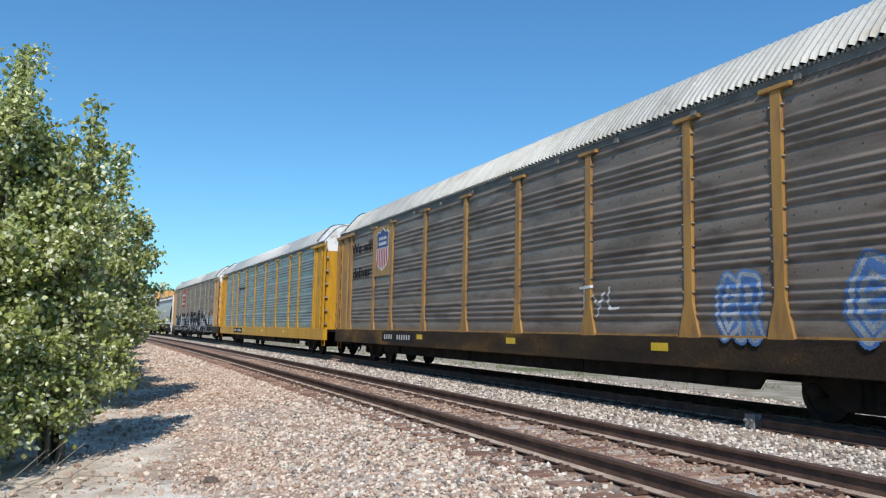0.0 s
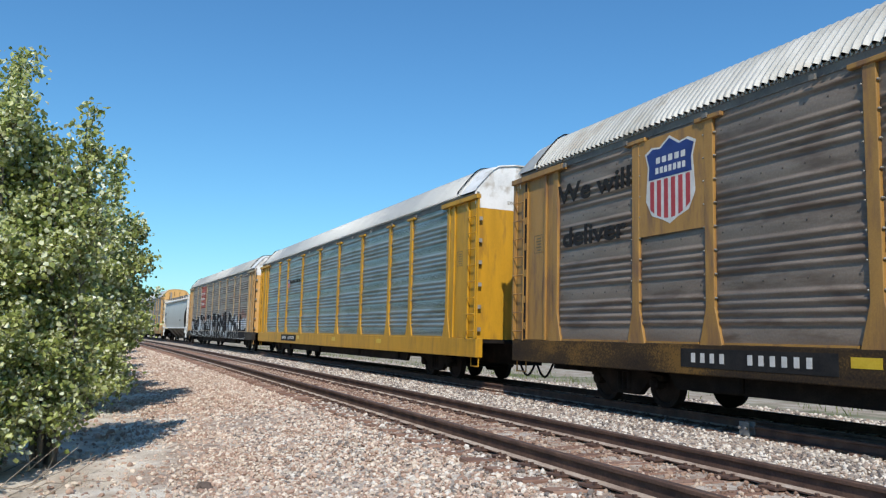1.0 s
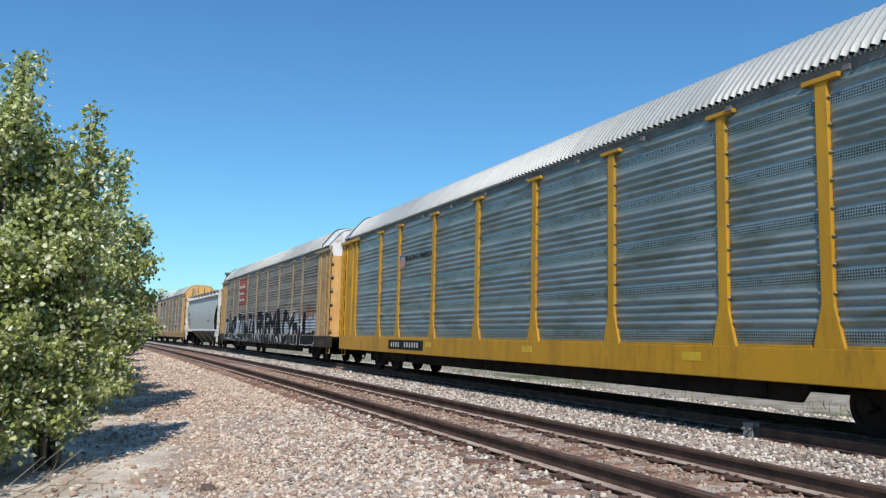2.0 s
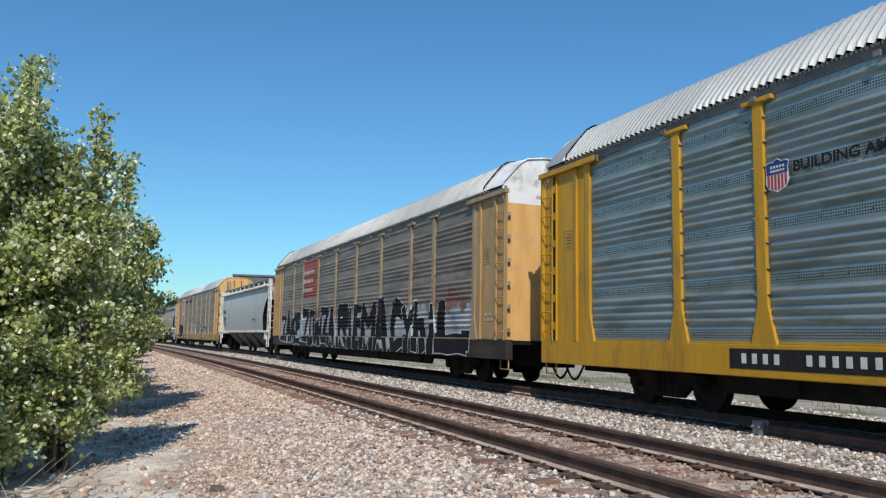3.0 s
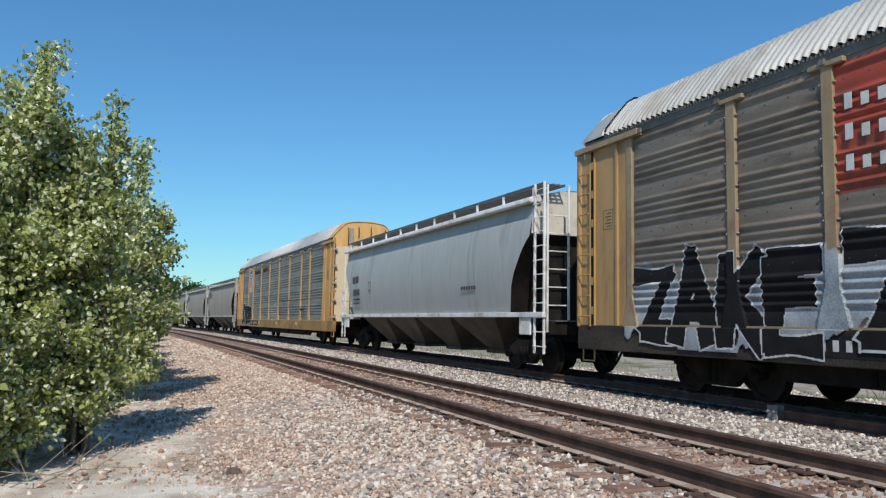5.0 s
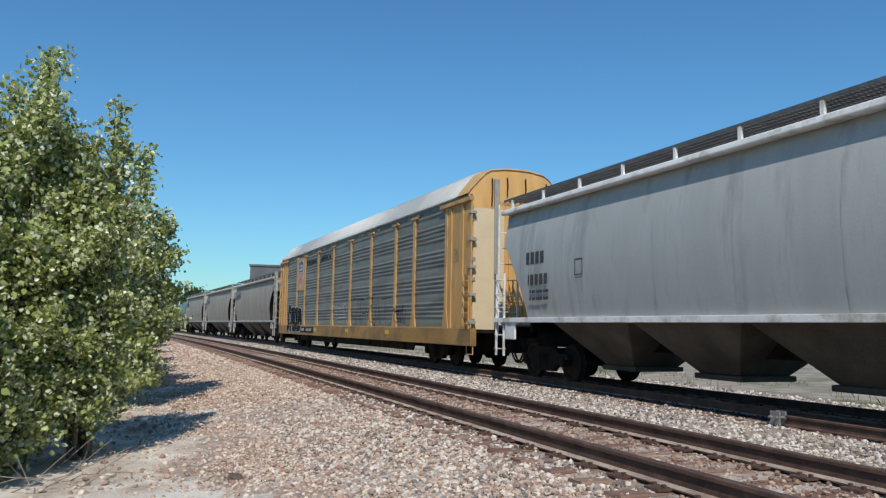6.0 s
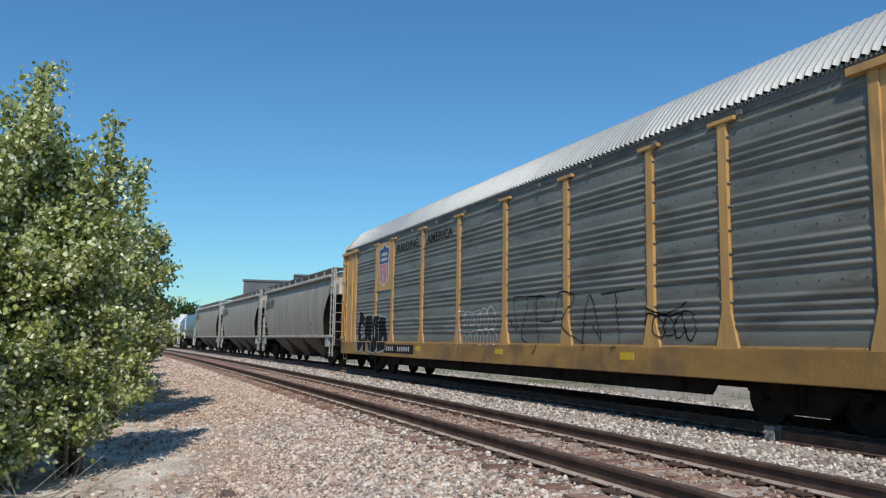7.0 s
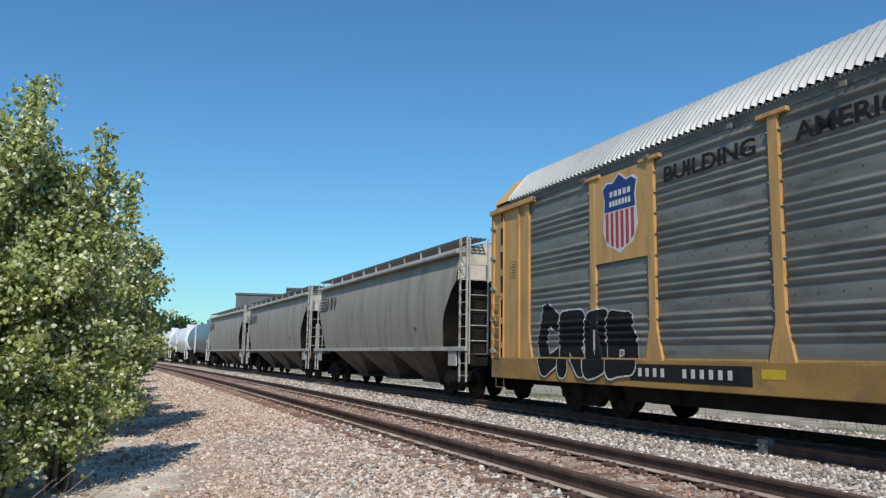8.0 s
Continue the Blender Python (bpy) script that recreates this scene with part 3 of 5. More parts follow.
def spray(car, x0, x1, z0, z1, order, coats, posts, cell, name, label, lean=0.0, seed=0):
    """Sprayed shapes that lie on the ridged side sheets. coats: (reach of the stroke in metres, material), widest first. The shapes run from x0 towards x1."""
    rng = random.Random(seed)
    segs = []
    n = len(order)
    step = (x1 - x0) / n
    for i, k in enumerate(order):
        last = None
        top = z1 - (z1 - z0) * rng.uniform(0.0, 0.16)
        bot = z0 + (z1 - z0) * rng.uniform(0.0, 0.10)
        for p in LETTERS[k]:
            if p is None:
                last = None
                continue
            q = (x0 + step * (i + 0.08 + 0.84 * p[0]) + lean * p[1], bot + (top - bot) * p[1])
            if last:
                segs.append((*last, *q))
            last = q
    segs = np.array(segs)
    reach = coats[0][0]
    lo, hi = min(x0, x1) - reach - abs(lean), max(x0, x1) + reach + abs(lean)
    xs, zs = np.arange(lo, hi, cell), np.arange(1.2 - 0.0125 * int((1.2 - max(0.70, z0 - reach)) / 0.0125), z1 + reach, 0.0125)
    gx, gz = np.meshgrid(xs, zs, indexing="ij")
    dist = np.full(gx.shape, 9.0)
    for a, b, c, d in segs:
        ux, uz = c - a, d - b
        t = np.clip(((gx - a) * ux + (gz - b) * uz) / (ux * ux + uz * uz + 1e-9), 0, 1)
        dist = np.minimum(dist, np.hypot(gx - a - t * ux, gz - b - t * uz))
    wob = np.sin(3.1 * gx + 2.0 * gz + seed) * np.sin(2.6 * gz - 1.7 * gx + 2 * seed) + 0.4 * np.sin(7.3 * gx - 5.1 * gz + seed)
    dist = dist + wob * reach * 0.18
    layer = np.full(gx.shape, -1)
    for i, (r, _) in enumerate(coats):
        layer[dist < r] = i
    ys = np.array([[outer_y(float(x), float(z), posts) + 0.005 for z in zs] for x in xs])
    nz = len(zs)
    g = Geo()
    used, idx = {}, []

    def vid(i, j):
        k = i * nz + j
        if k not in used:
            used[k] = len(g.v)
            g.v.append((float(xs[i]), float(ys[i, j]), float(zs[j])))
        return used[k]
    for i in range(len(xs) - 1):
        for j in range(nz - 1):
            a = layer[i, j]
            if a >= 0 and abs(ys[i, j] - ys[i + 1, j]) < 0.2:
                g.f.append((vid(i, j), vid(i, j + 1), vid(i + 1, j + 1), vid(i + 1, j)))
                idx.append(int(a))
    part(name, g.mesh(name, [m for _, m in coats], index=idx), None, car, label)


STROKES = {"Z": "08-88 88-21 21-91", "A": "10-49 49-80 23-73", "K": "20-29 24-89 35-90", "E": "88-18 18-10 10-80 15-75", "O": "20-28 28-78 78-71 71-20", "W": "09-20 20-46 46-70 70-99",
           "R": "10-18 18-88 88-85 85-15 45-90", "U": "19-11 11-81 81-89", "T": "08-98 58-40", "M": "10-19 19-55 55-99 99-80", "C": "97-39 39-14 14-30 30-92", "Y": "09-44 99-44 44-40",
           "H": "19-10 15-65 65-80", "I": "50-55 57-59", "B": "10-18 18-68 68-55 15-75 75-71 71-10", "L": "29-21 11-91 91-93"}


def lettering_piece(car, letters, posts, cell, name, label, outline=0.030, haze=True, seed=0, bubble=False):
    """Thick black letters with thin white outlines over patchy overspray, laid on the ridged side. letters: (shape, from x, to x, bottom, top, half stroke)."""
    lo, hi = min(q[2] for q in letters) - 0.35, max(q[1] for q in letters) + 0.35
    z1 = max(q[4] for q in letters) + 0.25
    xs, zs = np.arange(lo, hi, cell), np.arange(0.70, z1, 0.0125)
    gx, gz = np.meshgrid(xs, zs, indexing="ij")
    mats = [M["spray_rust"], M["spray_pale"], M["spray_white"], M["spray_black"]]
    layer = np.full(gx.shape, -1)

    def cloud(f, off):
        return (np.sin(f * gx + off) * np.sin(1.7 * f * gz + 2.1 * off) + 0.6 * np.sin(2.3 * f * gx - 1.9 * f * gz + off) + 0.35 * np.sin(6.1 * f * gx + 2.9 * f * gz + 3 * off))
    wob = 0.018 * np.sin(5.3 * gx + 1.3 * gz + seed) + 0.014 * np.sin(4.1 * gz - 3.7 * gx + 2 * seed)
    if haze:
        layer[(cloud(0.9, seed) + 0.4 * cloud(4.1, seed + 2) > 0.05 + 5.0 * np.abs(gz - 2.2)) & (gx < hi - 4.5)] = 0
        layer[(cloud(1.3, seed + 4) + 0.4 * cloud(5.3, seed + 1) > 3.6 * np.abs(gz - 1.5) - 1.9) & (gz > 0.78)] = 1
    for shape, xl, xr, zb, zt, r in letters:
        dist = np.full(gx.shape, 9.0)
        for st in STROKES[shape].split():
            a, b, c, d = (int(q) / 9 for q in (st[0], st[1], st[3], st[4]))
            ax, az, bx, bz = (xl + (xr - xl) * a, zb + (zt - zb) * b, xl + (xr - xl) * c, zb + (zt - zb) * d)
            ux, uz = bx - ax, bz - az
            ln = math.hypot(ux, uz)
            ux, uz = ux / ln, uz / ln
            mid = np.abs((gx - (ax + bx) / 2) * ux + (gz - (az + bz) / 2) * uz) - ln / 2 - r * 0.5
            across = np.abs((gx - ax) * uz - (gz - az) * ux) - r * (1.0 + 0.25 * np.sin(2.2 * gz + xl))
            if bubble:
                t = np.clip(((gx - ax) * ux + (gz - az) * uz) / ln, 0, 1)
                across = np.hypot(gx - ax - t * ln * ux, gz - az - t * ln * uz) - r
                mid = across
            dist = np.minimum(dist, np.maximum(mid, across))
        dist = dist + wob
        layer[dist < outline] = 2
        layer[dist < 0] = 3
    ys = np.array([[outer_y(float(x), float(z), posts) + 0.005 for z in zs] for x in xs])
    nz = len(zs)
    used = layer >= 0
    used[-1, :] = used[:, -1] = False
    corner = np.zeros(gx.shape, bool)
    i, j = np.nonzero(used)
    for di, dj in ((0, 0), (0, 1), (1, 1), (1, 0)):
        corner[i + di, j + dj] = True
    ids = np.cumsum(corner.reshape(-1)).reshape(corner.shape) - 1
    g = Geo()
    g.v = np.stack([gx[corner], ys[corner], gz[corner]], -1).tolist()
    g.f = np.stack([ids[i, j], ids[i, j + 1], ids[i + 1, j + 1], ids[i + 1, j]], -1).tolist()
    part(name, g.mesh(name, mats, index=layer[i, j].tolist()), None, car, label)


def sprayed_line(car, lines, width, material, posts, label):
    """Thin sprayed strokes, each a smooth line through a few points (x, z), lying on the ridged side."""
    g = Geo()
    for pts in lines:
        p = [Vector((x, z)) for x, z in pts]
        p = [p[0] * 2 - p[1]] + p + [p[-1] * 2 - p[-2]]
        path = []
        for k in range(1, len(p) - 2):
            n = max(4, int((p[k + 1] - p[k]).length / 0.02))
            for q in range(n):
                t = q / n
                path.append(0.5 * (2 * p[k] + (p[k + 1] - p[k - 1]) * t + (2 * p[k - 1] - 5 * p[k] + 4 * p[k + 1] - p[k + 2]) * t * t + (3 * p[k] - p[k - 1] - 3 * p[k + 1] + p[k + 2]) * t ** 3))
        rows = []
        for k in range(len(path)):
            d = path[min(k + 1, len(path) - 1)] - path[max(k - 1, 0)]
            d = Vector((-d.y, d.x)).normalized() * width * (0.5 + 0.12 * math.sin(k * 0.11))
            rows.append([path[k] + d, path[k], path[k] - d])
        g.grid(len(rows), 3, lambda i, j: (rows[i][j].x, outer_y(rows[i][j].x, rows[i][j].y, posts) + 0.007, rows[i][j].y))
    part("sprayed_tag", g, material, car, label)


def loops(xa, xb, zc, rx, rz, turns, drift=0.0):
    """A row of running loops from xa to xb about the height zc."""
    n = turns * 8
    return [(xa + (xb - xa) * k / n + rx * math.cos(2 * math.pi * k / 8), zc + drift * k / n + rz * (0.8 + 0.2 * math.sin(k * 1.7)) * math.sin(2 * math.pi * k / 8)) for k in range(n + 1)]


def shield(car, xc, zc, w, h, y, parts=True):
    """A shield with a blue head and red and white stripes."""
    out = [(-0.5, 0.36), (-0.36, 0.42), (-0.2, 0.40), (0.0, 0.5), (0.2, 0.40), (0.36, 0.42), (0.5, 0.36), (0.44, 0.2), (0.46, 0.0), (0.48, -0.2), (0.36, -0.38), (0.15, -0.44),
           (0.0, -0.5), (-0.15, -0.44), (-0.36, -0.38), (-0.48, -0.2), (-0.46, 0.0), (-0.44, 0.2)]
    field = Geo().prism([(xc + a * w * 1.08, y, zc + b * h * 1.06) for a, b in out], (0, 0.004, 0))
    em = part("emblem", field, M["letter_white"], car, "shield emblem with blue head over red stripes")
    head = [(-0.455, 0.04), *out[-1:], *out[0:7], out[7], (0.455, 0.04)]
    part("emblem_head", Geo().prism([(xc + a * w, y + 0.004, zc + b * h) for a, b in head], (0, 0.004, 0)), M["letter_blue"], em)
    g = Geo()
    for k in range(6):
        a0 = -0.42 + k * 0.151
        a1 = a0 + 0.085
        low = lambda a: -0.46 + 0.20 * (abs(a) / 0.5) ** 2.2
        g.prism([(xc + a0 * w, y + 0.004, zc + 0.02 * h), (xc + a1 * w, y + 0.004, zc + 0.02 * h), (xc + a1 * w, y + 0.004, zc + low(a1) * h), (xc + a0 * w, y + 0.004, zc + low(a0) * h)],
                (0, 0.004, 0))
    part("emblem_stripes", g, M["letter_red"], em)
    for row, n in ((0.225, 5), (0.10, 7)):
        for k in range(n):
            a = -0.33 + 0.66 * k / n
            t = Geo().box(xc + a * w, xc + (a + 0.62 / n * 0.7) * w, y + 0.008, y + 0.011, zc + row * h, zc + (row + 0.075) * h)
            part("bar", t, M["letter_white"], em)


ROOF = [(1.585, 5.03), (1.55, 5.11), (1.40, 5.30), (1.22, 5.52), (1.05, 5.71), (0.88, 5.82), (0.40, 5.90), (0.0, 5.91)]
ROOF = ROOF + [(-y, z) for y, z in ROOF[-2::-1]]


def autorack(name, s0, look_):
    """A tall closed car carrier. look_: its materials and what sets it apart."""
    car = tagged(new(name), look_["label"], "railway car", "cars of the train")
    MOVING.append((car, run(s0)(LENGTH, 3.75)))
    yellow, sheet, roofm, sill, endm, cap, post_m = (look_[k] for k in ("yellow", "sheet", "roof", "sill", "end", "cap", "post"))
    posts = [HALF + p for p in POSTS]
    edges = [HALF - PANEL_END] + posts + [HALF + PANEL_END]
    # underframe
    g = Geo()
    for y0, y1 in ((1.36, 1.56), (-1.56, -1.36)):
        g.box(0.15, LENGTH - 0.15, y0, y1, 0.68, 1.17)
    part("side_sill", g, sill, car, look_["sill_label"], bevel=0.015)
    g = Geo().box(0.1, LENGTH - 0.1, -1.36, 1.36, 1.05, 1.15)
    g.box(0.0, LENGTH, -0.33, 0.33, 0.50, 1.05)
    for y in (-1.28, 1.18):
        g.prism([(5.0, y, 1.05), (5.5, y, 0.40), (LENGTH - 5.5, y, 0.40), (LENGTH - 5.0, y, 1.05)], (0, 0.1, 0))
    for k in range(9):
        x = 2.0 + k * (LENGTH - 4) / 8
        g.box(x - 0.08, x + 0.08, -1.36, 1.36, 0.78, 1.05)
    part("underframe", g, M["black_iron"], car)
    for x in (6.4, 10.4, 15.7, 21.0):
        part("brake_box", Geo().box(x - 0.35, x + 0.35, 1.0, 1.35, 0.44, 0.70, 0.04), M["black_iron"], car)
    for x in (HALF - 10.1, HALF + 10.1):
        truck(car, x, True)
    coupler(car, 0.0, -1)
    coupler(car, LENGTH, 1)
    # corrugated side sheets between the posts
    nz = 289
    zs = [1.2 + 3.6 * k / (nz - 1) for k in range(nz)]
    for a, b in zip(edges[:-1], edges[1:]):
        for side in (1, -1):
            if side < 0:
                g = Geo().box(a, b, -WALL_Y - 0.02, -WALL_Y, 1.15, 4.95)
            else:
                cols = [(a, 0), (a + 0.125, 0), (a + 0.17, 1), (b - 0.17, 1), (b - 0.125, 0), (b, 0)]
                g = Geo().grid(6, nz, lambda i, j: (cols[i][0], WALL_Y + ripple(zs[j]) * cols[i][1], zs[j]))
                g.box(a, b, WALL_Y - 0.03, WALL_Y - 0.002, 1.15, 4.87)
            sp = part("side_panel", g, sheet, car, smooth=True)
            if side > 0:
                r = Geo()
                for band in range(4):
                    z = 1.2 + 0.8 * (band + 1) + 0.12 if band < 3 else 4.56
                    m = max(3, int((b - a - 0.5) / 0.31))
                    for q in range(m):
                        cx = a + 0.25 + (b - a - 0.5) * q / (m - 1)
                        r.lathe([(0.018, WALL_Y + 0.004), (0.018, WALL_Y + 0.014), (0.008, WALL_Y + 0.018)], (cx, 0, z), "y", 6)
                tagged(part("rivets", r, M["rivet"], sp), kind="stuff")
    # narrow ledge below each sheet
    for a, b in zip(edges[:-1], edges[1:]):
        part("ledge", Geo().box(a + 0.28, b - 0.28, WALL_Y, 1.555, 1.172, 1.205), yellow, car)
    # posts with flared feet and a cross head
    for p in posts + [HALF - PANEL_END, HALF + PANEL_END]:
        end_post = abs(abs(p - HALF) - PANEL_END) < 0.01
        w = 0.10 if not end_post else 0.085
        g = Geo()
        g.prism([(p - w - 0.16, WALL_Y - 0.02, 0.98), (p + w + 0.16, WALL_Y - 0.02, 0.98), (p + w + 0.15, WALL_Y - 0.02, 1.16), (p + w, WALL_Y - 0.02, 1.75), (p + w, WALL_Y - 0.02, 4.84),
                 (p - w, WALL_Y - 0.02, 4.84), (p - w, WALL_Y - 0.02, 1.75), (p - w - 0.15, WALL_Y - 0.02, 1.16)], (0, 0.078, 0))
        if not end_post:
            g.box(p - 0.30, p + 0.30, WALL_Y, 1.585, 4.79, 4.865)
        po = part("side_post", g, post_m, car, bevel=0.012)
        if abs(p - HALF) < 9.5:
            r = Geo()
            for k in range(8):
                for q in (-w - 0.02, w + 0.02):
                    r.lathe([(0.016, WALL_Y + 0.01), (0.016, WALL_Y + 0.055), (0.009, WALL_Y + 0.062)], (p + q, 0, 1.9 + 0.38 * k), "y", 6)
            tagged(part("bolts", r, look_["bolt"], po), kind="stuff")
    # roof, ridged across
    pitch = 0.152
    x0, x1 = 1.15, LENGTH - 1.15
    n = int((x1 - x0) / pitch * 6)

    def roof_pt(i, j):
        x = x0 + (x1 - x0) * i / (n - 1)
        y, z = ROOF[j]
        k = 0.036 * max(-1.0, min(1.0, 1.7 * math.sin(2 * math.pi * (x - x0) / pitch)))
        nrm = Vector((0, y * 0.9 if abs(y) < 1.3 else y, 1.0 if abs(y) < 1.3 else 0.6)).normalized()
        return (x, y + nrm.y * k, z + nrm.z * k)
    part("roof", Geo().grid(n, len(ROOF), roof_pt), roofm, car, look_["roof_label"], smooth=True)
    # strip under the eave with shade put into its dark colour, and the toothed ends of the roof ridges before it
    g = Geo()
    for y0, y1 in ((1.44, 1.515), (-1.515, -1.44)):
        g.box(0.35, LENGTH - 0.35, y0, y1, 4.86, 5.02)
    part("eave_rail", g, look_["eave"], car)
    g = Geo()
    k = x0
    while k < x1:
        g.prism([(k, 1.515, 5.03), (k + pitch * 0.30, 1.515, 5.03), (k + pitch * 0.24, 1.515, 4.985), (k + pitch * 0.06, 1.515, 4.985)], (0, 0.03, 0))
        k += pitch / 2
    tagged(part("eave_teeth", g, roofm, car), kind="stuff")
    for u in () if look_.get("hooks") else (1.3, LENGTH - 1.3):
        part("roof_hoop", Geo().tube([(u, y * 1.012 + (0.03 if y > 0 else -0.03), z + 0.05) for y, z in ROOF], 0.018, 6), M["black_iron"], car, "black pipe hoop over the roof", smooth=True)
    for k in range(12):
        x = 2.2 + k * 2.1
        part("roof_clip", Geo().box(x - 0.05, x + 0.05, 1.575, 1.615, 4.82, 4.90), look_["eave"], car)
    # ends: smooth roof caps, side shrouds, doors
    for e, way in ((0.0, 1), (LENGTH, -1)):
        xa, xb = e + way * 0.32, e + way * 1.2

        def cap_pt(i, j, xa=xa, xb=xb):
            u = i / 4
            y, z = ROOF[j]
            k = 1 - 0.10 * (1 - u) ** 2
            return (xa + (xb - xa) * u, y * (0.99 if u < 1 else 1.0), 5.03 + (z - 5.03) * k + 0.012)
        part("roof_cap", Geo().grid(5, len(ROOF), cap_pt), cap if way > 0 or look_.get("hooks") else roofm, car, look_["cap_label"] if way > 0 or look_.get("hooks") else look_["roof_label"], smooth=True)
        g = Geo()
        base = [(e + way * 0.36, y * 0.985, z - 0.03) for y, z in ROOF]
        g.prism(base + [(e + way * 0.36, -1.52, 4.60), (e + way * 0.36, 1.52, 4.60)], (way * 0.04, 0, 0))
        part("door_top", g, cap, car)
        for y0, y1 in ((0.01, 1.44), (-1.44, -0.01)):
            g = Geo().box(min(e + way * 0.36, e + way * 0.42), max(e + way * 0.36, e + way * 0.42), y0, y1, 1.05, 4.60)
            d = part("end_door", g, endm, car, look_["end_label"], bevel=0.01)
            for k in range(3 if look_.get("ribs") else 0):
                yy = y0 + (y1 - y0) * (k + 0.5) / 3
                part("door_rib", Geo().box(*sorted((e + way * 0.30, e + way * 0.36)), yy - 0.03, yy + 0.03, 1.1, 4.4), endm, d)
            for k in range(6):
                z = 1.35 + k * 0.58
                hinge = Geo().box(min(e + way * 0.26, e + way * 0.36), max(e + way * 0.26, e + way * 0.36), (y1 if y1 > 1 else y0) - 0.07, (y1 if y1 > 1 else y0) + 0.07, z, z + 0.10)
                part("hinge", hinge, look_["bolt"], d)
        xs = sorted((e + way * 0.16, e + way * 1.98))
        for y in (1.5, -1.5):
            s = 1 if y > 0 else -1
            g = Geo().box(xs[0] + 0.1 * (way > 0), xs[1] - 0.1 * (way < 0), min(y, y + s * 0.03), max(y, y + s * 0.03), 1.17, 4.86)
            sidem = look_.get("side", endm)
            es = part("end_side", g, sidem, car, look_["side_label"], bevel=0.01)
            for u0, u1 in ((0.14, 0.26), (0.72, 0.80), (1.55, 1.62)):
                q = sorted((e + way * u0, e + way * u1))
                part("corner_strip", Geo().box(q[0], q[1], *sorted((y + s * 0.03, y + s * 0.075)), 1.175, 4.795), sidem, es)
            if way < 0:
                # no opening here: a raised black strip paints the gap's shade
                part("door_gap", Geo().box(*sorted((e + way * 0.70, e + way * 0.79)), *sorted((y + s * 0.03, y + s * 0.079)), 1.19, 4.78), M["black_iron"], es, "black strip standing in for the shaded gap beside the end door")
                for k in range(6):
                    z = 1.4 + 0.6 * k
                    part("hinge", Geo().box(*sorted((e + way * 0.69, e + way * 0.78)), *sorted((y + s * 0.03, y + s * 0.086)), z, z + 0.16), sidem, es)
            g = Geo().box(*sorted((e + way * 0.12, e + way * 2.35)), min(y, y + s * 0.13), max(y, y + s * 0.13), 4.80, 4.92)
            part("corner_plate", g, post_m, car, bevel=0.01)
        if look_.get("hooks"):
            q = sorted((e + way * 0.20, e + way * 0.70))
            # flat plate in the darker sill colour, painting a recess's shade behind the ladder
            part("ladder_recess", Geo().box(q[0], q[1], 1.53, 1.536, 1.2, 2.72), look_["sill"], car, "darker plate with the shade of a recess painted in, behind the ladder")
            ladder(car, e + way * 0.24, e + way * 0.64, 1.545, 1.15, 2.66, 5, look_["ladder"], "ladder")
            for k in range(5):
                z = 1.3 + 0.78 * k
                part("door_bracket", Geo().box(*sorted((e + way * 0.12, e + way * 0.34)), 1.40, 1.60, z, z + 0.09), M["clamp_grey"], car, "grey steel door bracket", bevel=0.01)
        else:
            ladder(car, e + way * 0.22, e + way * 0.66, 1.545, 1.15, 4.55, 8, look_["ladder"], "ladder")
        g = Geo().tube([(e + way * 0.2, 1.45, 0.75), (e + way * 0.2, 1.45, 0.45), (e + way * 0.62, 1.45, 0.45), (e + way * 0.62, 1.45, 0.75)], 0.018, 6)
        part("step", g, look_["ladder"], car)
        words = new("lettering", text_mesh("EXCESS HEIGHT CAR", 0.125, look_["ink"]))
        words.parent, words.matrix_basis = car, pose(e + way * 0.355, 0, 4.76, 90, 0, -90 * way)
        if look_.get("hooks"):
            for yy, hh in ((0.85, 0.9), (0.35, 0.55), (-0.25, 0.55), (-0.95, 0.45)):
                part("door_rod", Geo().tube([(e + way * 0.30, yy, 5.62 - abs(yy) * 0.12), (e + way * 0.27, yy, 5.3), (e + way * 0.30, yy, 5.6 - hh)], 0.022, 6), M["black_iron"], car)
            part("lock_bar", Geo().box(*sorted((e + way * 0.24, e + way * 0.33)), 0.62, 0.78, 2.6, 5.5), M["clamp_grey"], car, "grey upright lock bar", bevel=0.01)
        xb0 = e + way * 1.25
        frame_g = Geo()
        for (dx0, dx1, dz0, dz1) in ((-0.17, 0.17, 0.0, 0.012), (-0.17, 0.17, 0.388, 0.40), (-0.17, -0.158, 0, 0.4), (0.158, 0.17, 0, 0.4)):
            frame_g.box(xb0 + dx0, xb0 + dx1, 1.53, 1.534, 3.1 + dz0, 3.1 + dz1)
        for k in range(5):
            frame_g.box(xb0 - 0.12, xb0 + (0.1 if k % 2 else 0.05), 1.53, 1.534, 3.15 + 0.065 * k, 3.175 + 0.065 * k)
        part("data_box", frame_g, look_["ink"], car)
    # number plate on the sill: plain bars
    if look_.get("plate"):
        g = Geo().box(HALF + 4.9, HALF + 7.9, 1.56, 1.566, 0.80, 1.10)
        pl = part("plate", g, M["letter_black"], car)
        x = HALF + 7.65
        for k, w in enumerate([0.13] * 4 + [0.0] + [0.13] * 6):
            if w:
                part("bar", Geo().box(x - w * 0.72, x, 1.566, 1.570, 0.88, 1.03), M["letter_white"], pl)
            x -= 0.21 if w else 0.36
    for x in (HALF + 4.5, HALF - 1.2, HALF - 6.5):
        part("reflector", Geo().box(x - 0.22, x + 0.22, 1.56, 1.565, 0.92, 1.06), M["reflector"], car, "yellow reflective strip")
    return car, posts


